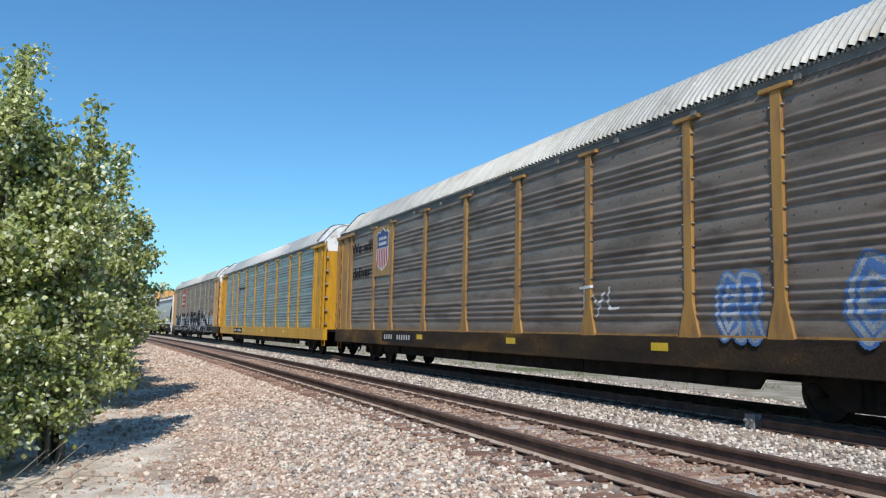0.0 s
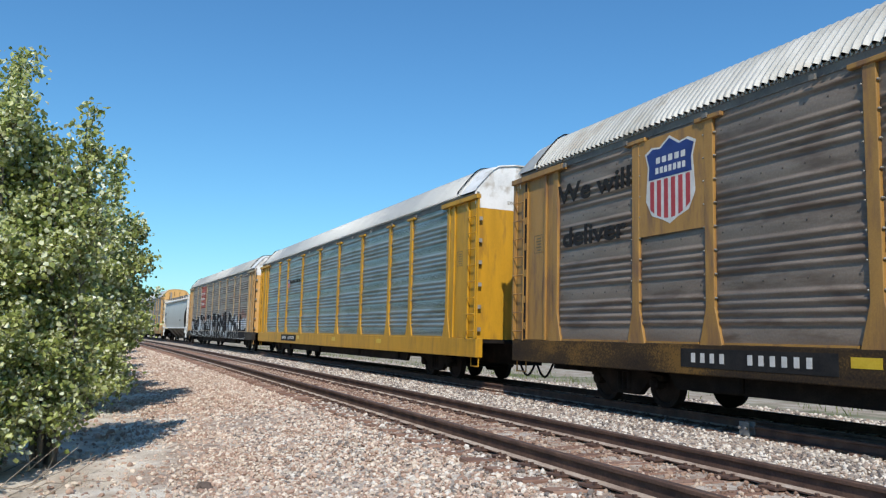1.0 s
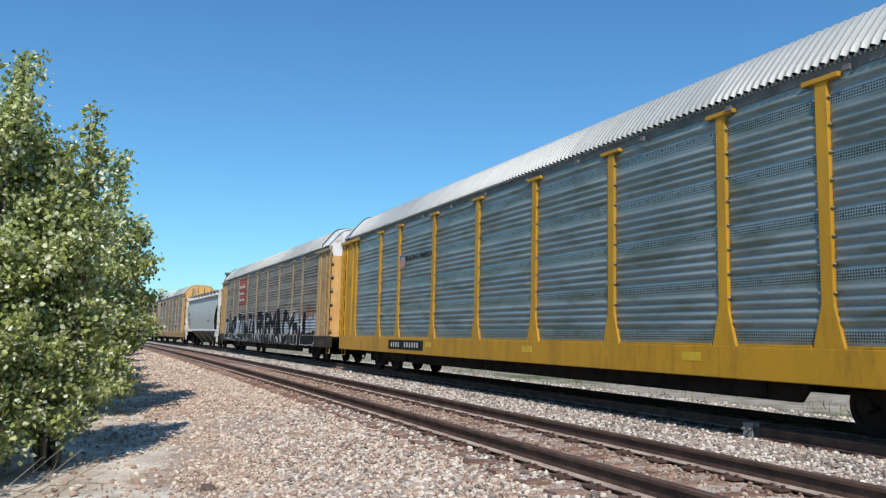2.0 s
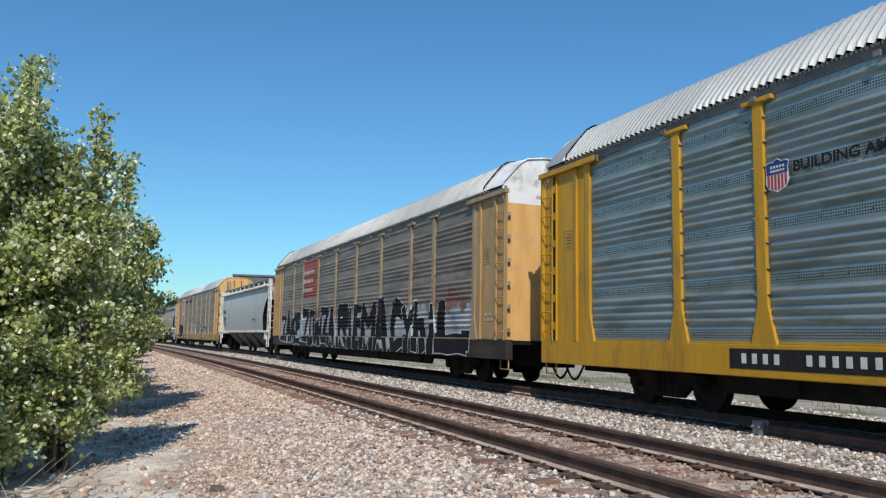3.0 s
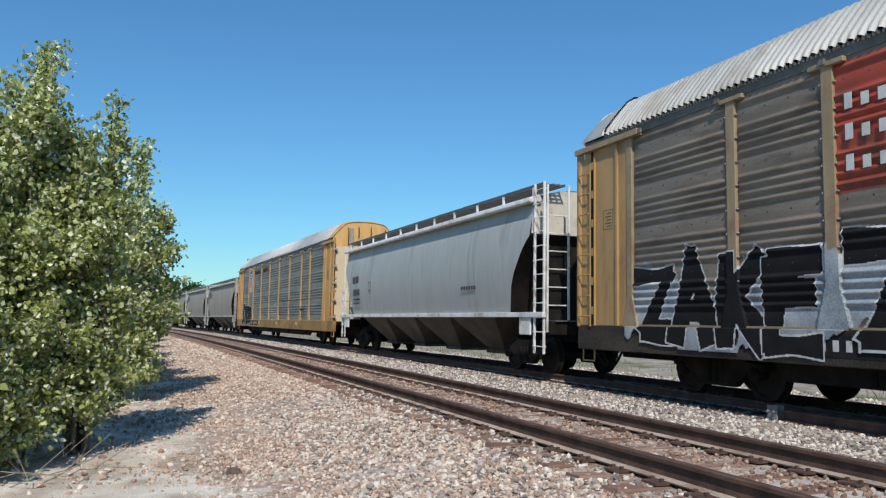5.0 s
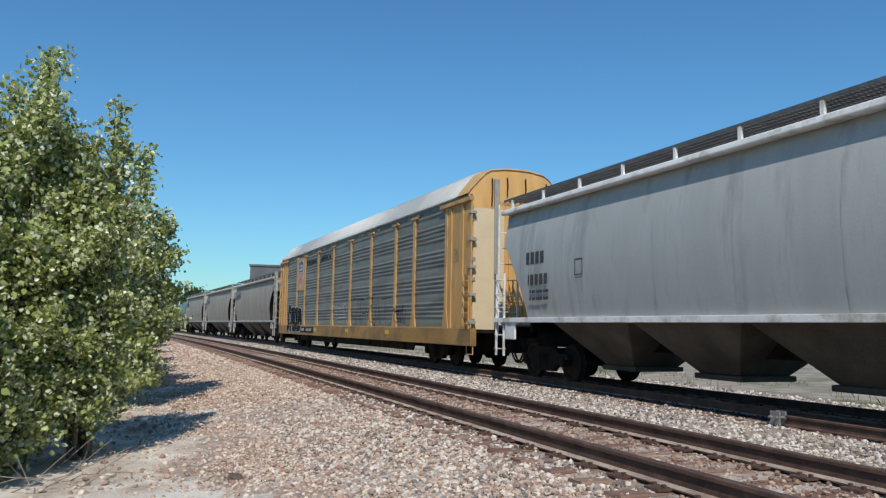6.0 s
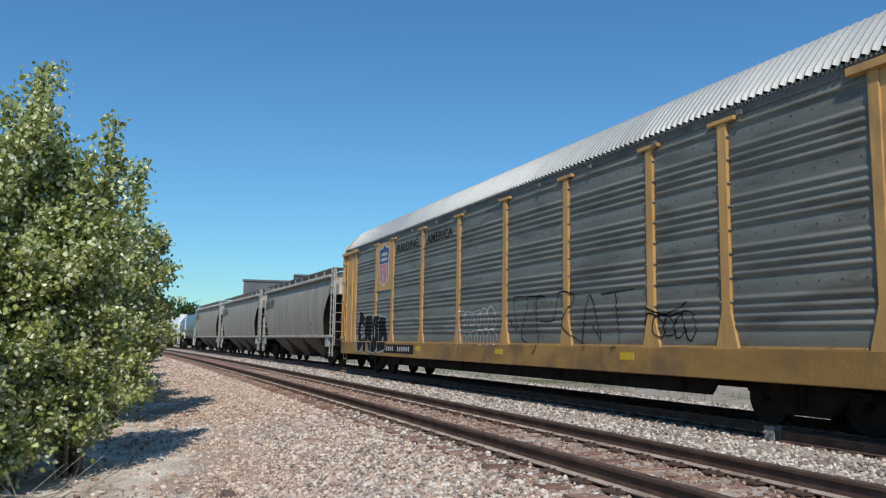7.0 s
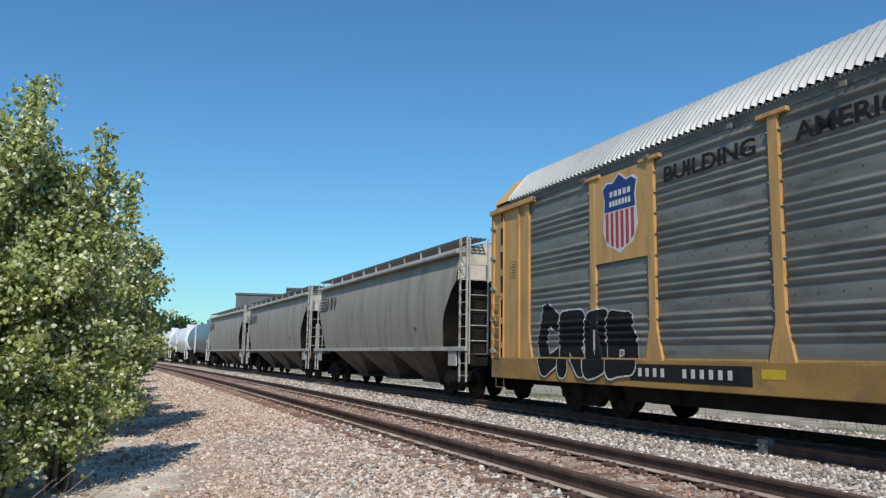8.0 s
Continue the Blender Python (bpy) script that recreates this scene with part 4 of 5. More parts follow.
def paint_set(prefix, yellow, dirty, amount, sheet, sheet_dirt, sheet_amount, perforate=False, metal=0.08, rough=0.48):
    y = surface(prefix + "_yellow", [tuple(c * 0.82 for c in yellow), yellow, tuple(min(1, c * 1.1) for c in yellow)], scale=1.2, stretch=(3, 3, 0.6), rough=0.55, bump=0.08,
                stain=dirty, stain_amount=amount, stain_scale=1.3, stain_stretch=(2.5, 2.5, 0.5))
    s = surface(prefix + "_sheet", sheet, scale=1.4, stretch=(0.5, 1, 2.2), fine=30, rough=rough, metal=metal, bump=0.1, stain=sheet_dirt, stain_amount=sheet_amount, stain_scale=1.1,
                stain_stretch=(0.7, 1, 3.0))
    if perforate:
        perforated(s)
    return y, s


M["clamp_grey"] = surface("clamp_grey", [(0.25, 0.23, 0.20), (0.36, 0.33, 0.28)], scale=4, rough=0.6, bump=0.1)
M["reflector"] = surface("reflector", [(0.55, 0.36, 0.02), (0.65, 0.45, 0.04)], scale=5, rough=0.4, bump=0)
M["roof_galv"] = surface("roof_galv", [(0.30, 0.30, 0.275), (0.38, 0.38, 0.355), (0.45, 0.45, 0.425)], scale=1.5, stretch=(1.5, 0.5, 0.5), rough=0.55, metal=0.15, bump=0.08, stain=(0.30, 0.28, 0.24),
                         stain_amount=0.2, stain_scale=1.0)
M["roof_bright"] = surface("roof_bright", [(0.31, 0.32, 0.31), (0.38, 0.39, 0.38)], scale=1.5, stretch=(1.5, 0.5, 0.5), rough=0.5, metal=0.15, bump=0.08)
M["rivet"] = surface("rivet", [(0.06, 0.05, 0.042), (0.11, 0.09, 0.075)], scale=5, rough=0.7, bump=0)
M["bolt"] = surface("bolt", [(0.20, 0.18, 0.15), (0.34, 0.32, 0.28)], scale=5, rough=0.6, metal=0.2, bump=0)
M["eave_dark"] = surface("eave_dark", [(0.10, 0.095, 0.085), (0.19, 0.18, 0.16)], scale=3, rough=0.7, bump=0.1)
M["ink"] = surface("ink", [(0.10, 0.08, 0.04), (0.15, 0.12, 0.06)], scale=5, rough=0.7, bump=0)
M["ink_red"] = surface("ink_red", [(0.30, 0.09, 0.05), (0.36, 0.12, 0.07)], scale=5, rough=0.7, bump=0)

ya, sa = paint_set("brown_car", (0.35, 0.185, 0.045), (0.20, 0.105, 0.045), 0.35, [(0.155, 0.120, 0.092), (0.195, 0.154, 0.12), (0.235, 0.19, 0.152)], (0.115, 0.083, 0.061), 0.35)
yb, sb = paint_set("clean_car", (0.50, 0.255, 0.010), (0.34, 0.175, 0.018), 0.2, [(0.21, 0.255, 0.25), (0.25, 0.30, 0.295), (0.29, 0.34, 0.335)], (0.17, 0.20, 0.165), 0.35, True, metal=0.4, rough=0.38)
yc, sc = paint_set("sprayed_car", (0.42, 0.255, 0.10), (0.29, 0.175, 0.08), 0.25, [(0.175, 0.137, 0.103), (0.215, 0.172, 0.13), (0.255, 0.206, 0.158)], (0.13, 0.097, 0.07), 0.35)
ye, se = paint_set("grey_car", (0.52, 0.29, 0.095), (0.36, 0.20, 0.08), 0.25, [(0.155, 0.152, 0.128), (0.18, 0.177, 0.15), (0.205, 0.202, 0.172)], (0.12, 0.112, 0.09), 0.3)
dark_sill = surface("dark_sill", [(0.014, 0.011, 0.009), (0.030, 0.020, 0.013), (0.055, 0.034, 0.016), (0.17, 0.092, 0.025)], scale=0.9, stretch=(0.6, 1, 1.5), rough=0.85, bump=0.1, gloss=0.2)

tan_post = surface("tan_post", [(0.27, 0.20, 0.11), (0.36, 0.27, 0.16)], scale=2, stretch=(3, 3, 0.5), rough=0.6, bump=0.08, stain=(0.24, 0.13, 0.08), stain_amount=0.3, stain_scale=1.2)
black_sill = surface("black_sill", [(0.018, 0.016, 0.014), (0.036, 0.03, 0.025), (0.08, 0.065, 0.05)], scale=0.9, stretch=(0.6, 1, 2), rough=0.85, bump=0.1, gloss=0.2)
ochre_sill = surface("ochre_sill", [(0.23, 0.125, 0.035), (0.33, 0.185, 0.05), (0.41, 0.235, 0.066)], scale=0.8, stretch=(0.8, 1, 2), rough=0.65, bump=0.1, stain=(0.20, 0.12, 0.05), stain_amount=0.4, stain_scale=1.0)
ochre_end = surface("ochre_end", [(0.56, 0.31, 0.10), (0.65, 0.37, 0.125), (0.71, 0.42, 0.155)], scale=1.2, stretch=(3, 3, 0.6), rough=0.55, bump=0.08, stain=(0.55, 0.35, 0.17), stain_amount=0.15, stain_scale=1.3)
M["cream"] = surface("cream", [(0.60, 0.47, 0.29), (0.68, 0.55, 0.36)], scale=1.5, rough=0.55, bump=0.05, stain=(0.60, 0.46, 0.28), stain_amount=0.15, stain_scale=1.5)
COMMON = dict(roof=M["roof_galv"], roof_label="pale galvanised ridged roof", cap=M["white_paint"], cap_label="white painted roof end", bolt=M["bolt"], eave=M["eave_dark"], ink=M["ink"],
              plate=True, end_label="yellow end door", side_label="smooth yellow end panel", sill_label="yellow side sill with grime")


def brown_car():
    lk = dict(COMMON, label="dirty brown-grey ridged car carrier with ochre posts and a shield emblem", yellow=ya, sheet=sa, sill=dark_sill, end=ya, post=ya, ladder=ya)
    car, posts = autorack("autorack_car", 17.9 - HALF, lk)
    g = Geo().box(posts[6] + 0.1, posts[7] - 0.1, WALL_Y + 0.035, WALL_Y + 0.05, 3.05, 4.80)
    part("emblem_board", g, ya, car, "ochre sheet behind the emblem")
    shield(car, (posts[6] + posts[7]) / 2, 3.98, 1.22, 1.45, WALL_Y + 0.05)
    side_text(car, "We will", 0.56, M["letter_black"], HALF + 10.5, 4.06, WALL_Y + 0.043, "weathered black slogan", 1.42)
    side_text(car, "deliver", 0.56, M["letter_black"], HALF + 10.5, 3.12, WALL_Y + 0.043, "weathered black slogan", 1.42)
    sprayed_line(car, [[(HALF - 4.0, 2.1), (HALF - 4.5, 2.12)], [(HALF - 4.22, 2.1), (HALF - 4.2, 1.65)], [(HALF - 4.5, 1.95), (HALF - 4.65, 1.75), (HALF - 4.85, 1.98), (HALF - 4.6, 1.5)],
                       [(HALF - 5.0, 2.1), (HALF - 5.02, 1.7), (HALF - 5.35, 1.68)]], 0.05, M["spray_white"], posts, "white sprayed tag")
    spray(car, HALF - 7.85, HALF - 8.75, 1.15, 2.1, [0, 2], [(0.15, M["spray_blue"]), (0.11, M["spray_pale"]), (0.04, M["spray_blue"])], posts, 0.03, "sprayed_tag", "blue and white sprayed tag", seed=3)
    spray(car, HALF - 10.2, HALF - 11.5, 1.2, 2.2, [0, 0], [(0.17, M["spray_blue"]), (0.12, M["spray_pale"]), (0.04, M["spray_blue"])], posts, 0.03, "sprayed_tag", "blue and white sprayed tag", seed=4)


def clean_car():
    lk = dict(COMMON, label="clean blue-grey perforated car carrier with bright yellow posts", yellow=yb, sheet=sb, sill=yb, end=yb, post=yb, ladder=yb, roof=M["roof_bright"])
    car, posts = autorack("autorack_car", 47.08 - HALF, lk)
    shield(car, posts[6] - 0.35, 3.62, 0.42, 0.48, WALL_Y + 0.045)
    side_text(car, "BUILDING AMERICA", 0.22, M["letter_black"], posts[6] - 1.72, 3.62, WALL_Y + 0.047, "small dark slogan", 1.1)


def sprayed_car():
    lk = dict(COMMON, label="dirty grey-brown car carrier with large black and white spray lettering", yellow=tan_post, sheet=sc, sill=black_sill, end=ochre_end, side=yc, post=tan_post, ladder=yc, sill_label="blackened side sill")
    car, posts = autorack("autorack_car", 76.05 - HALF, lk)
    g = Geo().grid(2, 61, lambda i, j: ((posts[5] + 0.1, posts[6] - 0.1)[i], WALL_Y + ripple(3.0 + 1.79 * j / 60) + 0.004, 3.0 + 1.79 * j / 60))
    red = surface("red_sheet", [(0.32, 0.045, 0.025), (0.42, 0.07, 0.04)], scale=2, rough=0.6, bump=0.05, stain=(0.16, 0.05, 0.03), stain_amount=0.4, stain_scale=1.2)
    panel = part("emblem_board", g, red, car, "faded red sheet with white lettering bars", smooth=True)
    for z, n in ((4.12, 8), (3.70, 7), (3.28, 7)):
        for k in range(n):
            x = posts[6] - 0.28 - k * 0.255
            part("bar", Geo().box(x - 0.12, x, WALL_Y + 0.049, WALL_Y + 0.054, z, z + (0.22 if k == 0 else 0.17)), M["letter_white"], panel)
    word = []
    for text, xl, xr, zb, zt, r in (("ZAKE", 11.65, 7.35, 0.90, 2.32, 0.185), ("ZOWZA", 6.95, 1.25, 0.85, 2.35, 0.195), ("R", 0.95, -0.55, 0.75, 2.28, 0.24), ("LE", -0.55, -2.3, 0.75, 2.3, 0.21),
                                    ("MA", -2.2, -5.3, 0.75, 2.42, 0.215), ("C", -5.4, -6.75, 0.75, 2.12, 0.25), ("YH", -6.6, -8.6, 0.78, 2.12, 0.21)):
        for k, ch in enumerate(text):
            w = (xr - xl) / len(text)
            tilt = 0.12 * math.sin(2.3 * k + xl)
            word.append((ch, HALF + xl + w * (k + 0.02), HALF + xl + w * (k + 0.99), zb + 0.5 * abs(tilt), zt + tilt, r))
    word += [("I", HALF - 8.4, HALF - 9.5, 0.78, 2.12, 0.21), ("L", HALF - 9.25, HALF - 11.4, 0.85, 2.12, 0.25)]
    lettering_piece(car, word, posts, 0.022, "sprayed_lettering", "black spray lettering with thin white outlines", seed=11)
    sprayed_line(car, [[(HALF - 12.15, 1.95), (HALF - 12.2, 1.5)], [(HALF - 12.1, 2.2), (HALF - 12.2, 2.25), (HALF - 12.15, 2.12)], loops(HALF - 12.4, HALF - 12.9, 1.72, 0.13, 0.2, 2)], 0.035, M["spray_white"], posts,
                 "small white sprayed tag")


def grey_car():
    lk = dict(COMMON, label="grey ridged car carrier with ochre ends, posts and a shield emblem", yellow=ye, sheet=se, sill=ochre_sill, end=ochre_end, side=ye, post=ye, ladder=ye, cap=ochre_end, cap_label="ochre roof end", ribs=True, hooks=True,
              roof=M["roof_bright"])
    car, posts = autorack("autorack_car", 123.8 - HALF, lk)
    g = Geo().box(posts[6] + 0.1, posts[7] - 0.1, WALL_Y + 0.035, WALL_Y + 0.05, 3.05, 4.80)
    part("emblem_board", g, ye, car, "ochre sheet behind the emblem")
    shield(car, (posts[6] + posts[7]) / 2, 3.98, 1.08, 1.5, WALL_Y + 0.05)
    side_text(car, "BUILDING", 0.38, M["letter_black"], HALF + 5.75, 4.30, WALL_Y + 0.046, "black slogan lettering", 1.28)
    side_text(car, "AMERICA", 0.38, M["letter_black"], HALF + 2.9, 4.30, WALL_Y + 0.046, "black slogan lettering", 1.28)
    lettering_piece(car, [(ch, HALF + 11.25 - 0.9 * k, HALF + 10.45 - 0.9 * k, 0.98, 2.15 - 0.05 * k, 0.20) for k, ch in enumerate("CROB")], posts, 0.022, "sprayed_lettering",
                    "black bubble letters with white outline", haze=False, seed=21, bubble=True)
    sprayed_line(car, [loops(HALF + 1.25, HALF - 0.95, 1.85, 0.22, 0.30, 5), loops(HALF + 1.3, HALF - 1.0, 1.35, 0.2, 0.22, 6), [(HALF + 1.5, 1.7), (HALF + 1.35, 1.25), (HALF + 1.45, 1.0)]], 0.03, M["spray_white"], posts,
                 "thin white looping sprayed tag")
    scrawl = [[(HALF - 1.7, 1.75), (HALF - 2.1, 1.55), (HALF - 1.9, 2.25), (HALF - 2.6, 2.2), (HALF - 2.3, 1.4), (HALF - 2.6, 1.2)],
              [(HALF - 2.6, 2.3), (HALF - 3.4, 2.25), (HALF - 3.0, 2.2), (HALF - 3.1, 1.2), (HALF - 2.9, 0.95)],
              [(HALF - 3.2, 1.7), (HALF - 3.8, 1.75), (HALF - 4.0, 2.3), (HALF - 4.6, 2.2), (HALF - 4.2, 1.6), (HALF - 5.1, 1.15)],
              [(HALF - 4.9, 1.2), (HALF - 5.2, 2.2), (HALF - 5.6, 1.3), (HALF - 5.3, 1.6)], [(HALF - 5.6, 2.2), (HALF - 6.7, 2.25)], [(HALF - 6.1, 2.2), (HALF - 6.2, 1.3), (HALF - 6.0, 1.1)],
              [(HALF - 7.0, 1.9), (HALF - 7.6, 1.75), (HALF - 8.2, 1.95)]]
    for line in scrawl + [loops(HALF - 7.2, HALF - 8.3, 1.55, 0.2, 0.28, 4)]:
        sprayed_line(car, [line], 0.026, M["spray_black"], posts, "thin black sprayed scrawl")
    # white painted band across the end doors
    part("door_band", Geo().box(0.28, 0.30, 0.45, 1.44, 1.15, 4.62), M["cream"], car, "cream painted end band")


# ---- covered hoppers ----
HOP_PROFILE = [(1.46, 1.42), (1.54, 1.9), (1.59, 2.5), (1.585, 3.0), (1.53, 3.5), (1.44, 3.88), (1.33, 4.16)]


def hopper(s0, length, body_m, trim, label, ntext, roll=True):
    car = tagged(new("hopper_car"), label, "railway car", "cars of the train")
    MOVING.append((car, run(s0)(length, 2.6)))
    xa, xb, low = 1.0, length - 1.0, 1.42
    nx = 60

    def lower(x):
        d = min(x - xa, xb - x)
        return float(np.interp(d, [0.0, 0.1, 0.35, 0.75, 0.95, 1.05], [3.30, 3.22, 2.95, 2.42, 2.05, low]))

    def col(i):
        t = i / (nx - 1)
        return xa + (xb - xa) * (0.5 - 0.5 * math.cos(math.pi * t))

    def prof_y(z):
        return float(np.interp(z, [p[1] for p in HOP_PROFILE], [p[0] for p in HOP_PROFILE]))
    for s in (1, -1):
        g = Geo().grid(nx, 11, lambda i, j: (col(i), s * prof_y(lower(col(i)) + (4.16 - lower(col(i))) * j / 10), lower(col(i)) + (4.16 - lower(col(i))) * j / 10))
        part("body_side", g, body_m, car, smooth=True)
    # weld seams
    for k in range(1, 8):
        x = xa + (xb - xa) * k / 8
        g = Geo().add([(x - 0.012, prof_y(z) + 0.006, z) for z in np.linspace(lower(x), 4.14, 8)] + [(x + 0.012, prof_y(z) + 0.006, z) for z in np.linspace(lower(x), 4.14, 8)],
              [(j, j + 1, 9 + j, 8 + j) for j in range(7)])
        part("weld_seam", g, body_m, car)
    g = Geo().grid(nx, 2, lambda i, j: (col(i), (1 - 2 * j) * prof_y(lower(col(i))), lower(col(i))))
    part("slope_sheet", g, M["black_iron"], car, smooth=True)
    for x in (xa, xb):
        g = Geo().prism([(x, -1.5, 3.35), (x, 1.5, 3.35), (x, 1.44, 4.16), (x, 0.7, 4.44), (x, -0.7, 4.44), (x, -1.44, 4.16)], (0.02 if x == xa else -0.02, 0, 0))
        part("end_sheet", g, M["end_cream"], car, "cream end sheet")
    g = Geo().grid(2, 6, lambda i, j: ((xa, xb)[i], (1.44, 1.1, 0.5, -0.5, -1.1, -1.44)[j], (4.18, 4.34, 4.46, 4.46, 4.34, 4.18)[j]))
    part("roof", g, body_m, car, smooth=True)
    g = Geo()
    for y, s in ((1.28, 1), (-1.28, -1)):
        g.prism([(xa - 0.1, y, 4.32), (xa - 0.1, y + s * 0.33, 4.2), (xa - 0.1, y + s * 0.35, 4.1), (xa - 0.1, y + s * 0.30, 4.08), (xa - 0.1, y, 4.12)], (xb - xa + 0.2, 0, 0))
    part("top_chord", g, trim, car, "pale top rail", bevel=0.02)
    g = Geo()
    for y in (1.47, -1.57):
        g.box(0.35, length - 0.35, y, y + 0.10, 1.34, 1.46)
    part("side_sill", g, trim, car, "pale side sill", bevel=0.01)
    g = Geo().box(0.0, length, -0.3, 0.3, 0.75, 1.10)
    for x in (0.25, length - 0.45):
        g.box(x, x + 0.2, -1.4, 1.4, 0.95, 1.25)
    for x in (xa + 0.25, xb - 0.25):
        g.box(x - 0.06, x + 0.06, -0.9, 0.9, 1.1, 3.2)
    part("underframe", g, M["black_iron"], car)
    # discharge bays
    n = 4 if length > 18 else 3
    w = (length - 6.2) / n
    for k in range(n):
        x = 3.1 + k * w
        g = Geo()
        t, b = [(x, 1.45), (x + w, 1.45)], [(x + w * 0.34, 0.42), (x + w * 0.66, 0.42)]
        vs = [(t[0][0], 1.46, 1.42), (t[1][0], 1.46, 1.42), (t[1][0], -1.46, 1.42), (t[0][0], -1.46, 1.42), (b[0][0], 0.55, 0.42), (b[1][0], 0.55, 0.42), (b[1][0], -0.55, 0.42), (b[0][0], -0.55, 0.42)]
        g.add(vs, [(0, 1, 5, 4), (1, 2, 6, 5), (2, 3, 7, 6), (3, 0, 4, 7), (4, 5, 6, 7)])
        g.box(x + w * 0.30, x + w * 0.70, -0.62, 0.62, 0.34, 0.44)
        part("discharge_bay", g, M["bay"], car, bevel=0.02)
    # roof walk of open grating on brackets
    g = Geo()
    for y0 in (0.78, -1.38):
        for k in range(5):
            y = y0 + 0.15 * k
            g.box(xa - 0.35, xb + 0.35, y, y + 0.03, 4.48, 4.54)
        for k in range(int((xb - xa + 0.7) / 0.08)):
            x = xa - 0.35 + k * 0.08
            g.box(x, x + 0.02, y0, y0 + 0.62, 4.49, 4.52)
    part("roof_walk", g, M["grating"], car)
    k = xa + 0.1
    while k < xb:
        for y in (1.36, -1.42):
            part("walk_bracket", Geo().box(k - 0.035, k + 0.035, y, y + 0.05, 4.26, 4.49), trim, car)
        k += (xb - xa - 0.2) / 9.999
    for k in range(4):
        x = xa + (xb - xa) * (k + 0.5) / 4
        part("hatch", Geo().lathe([(0.40, 4.44), (0.40, 4.52), (0.33, 4.57), (0.05, 4.59)], (x, 0, 0), "z", 20), body_m, car, smooth=True)
    # ladders, steps and corner plates at both ends
    for e, way in ((0.0, 1), (length, -1)):
        ladder(car, e + way * 0.42, e + way * 0.86, 1.46, 0.5, 4.52 if way > 0 else 2.6, 12 if way > 0 else 6, trim, "ladder")
        g = Geo()
        for k in range(7):
            z = 1.2 + 0.42 * k
            g.tube([(e + way * 0.38, 1.42, z), (e + way * 0.38, 0.85, z)], 0.014, 6)
        for y in (1.42, 0.85):
            g.box(*sorted((e + way * 0.36, e + way * 0.40)), y - 0.02, y + 0.02, 1.0, 4.46)
        part("end_ladder", g, trim, car)
        g = Geo().box(*sorted((e + way * 1.0, e + way * 1.55)), 1.48, 1.53, 0.92, 1.40)
        part("corner_plate", g, trim, car, bevel=0.02)
        g = Geo().box(*sorted((e + way * 0.2, e + way * 0.9)), -1.3, 1.3, 1.24, 1.28)
        part("end_platform", g, M["grating"], car)
        coupler(car, e, -way)
        truck(car, e + way * 2.15, roll)
    if ntext == "long":
        bars(car, xb - 1.25, 2.72, [0.16] * 4, 0.28, 1.595, M["letter_dark"], 0.25)
        bars(car, xb - 1.35, 2.22, [0.05] + [0.14] * 4, 0.25, 1.595, M["letter_dark"], 0.3)
        for z in (2.03, 1.86):
            bars(car, xb - 1.4, z, [0.08, 0.16, 0.3, 0.22], 0.07, 1.58, M["letter_dark"], 0.6)
        part("data_box", Geo().box(xb - 3.75, xb - 3.45, 1.592, 1.597, 2.35, 2.37).box(xb - 3.75, xb - 3.45, 1.592, 1.597, 2.68, 2.70).box(xb - 3.75, xb - 3.735, 1.592, 1.597, 2.35, 2.70).box(
            xb - 3.465, xb - 3.45, 1.592, 1.597, 2.35, 2.70), M["letter_dark"], car)
        bars(car, xa + 1.9 + 2.0, 2.1, [0.12] * 6, 0.10, 1.60, M["letter_dark"], 0.5)
    else:
        # a striped mark and two letters' worth of bars near the rear
        g = Geo()
        for k in range(5):
            z = 3.08 + 0.13 * k
            g.prism([(xb - 0.40 - 0.05 * k, 1.588, z), (xb - 1.50, 1.588, z), (xb - 1.50, 1.588, z + 0.065), (xb - 0.42 - 0.05 * k, 1.588, z + 0.065)], (0, 0.004, 0))
        for x in (1.55, 2.05, 2.2, 2.65):
            g.prism([(xb - x, 1.588, 3.10), (xb - x - 0.15, 1.588, 3.10), (xb - x - 0.28, 1.588, 3.66), (xb - x - 0.13, 1.588, 3.66)], (0, 0.004, 0))
        part("striped_mark", g, M["letter_dark"], car, "dark striped mark")
        bars(car, xa + 3.1, 1.95, [0.07, 0.07], 0.14, 1.585, M["letter_dark"], 0.4)
    return car


M["end_cream"] = surface("end_cream", [(0.50, 0.46, 0.38), (0.62, 0.575, 0.48)], scale=2, rough=0.6, bump=0.05, stain=(0.34, 0.29, 0.22), stain_amount=0.25, stain_scale=1.5)
M["letter_dark"] = surface("letter_dark", [(0.035, 0.038, 0.04), (0.06, 0.062, 0.064)], scale=5, rough=0.7, bump=0)
M["grating"] = surface("grating", [(0.09, 0.09, 0.09), (0.15, 0.15, 0.15)], scale=5, rough=0.6, metal=0.4, bump=0)
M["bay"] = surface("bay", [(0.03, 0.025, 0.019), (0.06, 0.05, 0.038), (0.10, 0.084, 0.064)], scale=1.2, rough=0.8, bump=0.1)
M["hop_blue"] = surface("hop_blue", [(0.36, 0.36, 0.335), (0.40, 0.40, 0.375), (0.44, 0.44, 0.415)], scale=0.8, stretch=(2, 2, 0.35), rough=0.5, bump=0.05, stain=(0.30, 0.295, 0.275), stain_amount=0.3,
                         stain_scale=0.8, stain_stretch=(2, 2, 0.3))
M["hop_grey"] = surface("hop_grey", [(0.26, 0.222, 0.178), (0.30, 0.258, 0.208), (0.335, 0.29, 0.237)], scale=0.8, stretch=(2, 2, 0.35), rough=0.6, bump=0.05, stain=(0.21, 0.18, 0.145), stain_amount=0.3,
                         stain_scale=0.8, stain_stretch=(2.4, 2.4, 0.3))
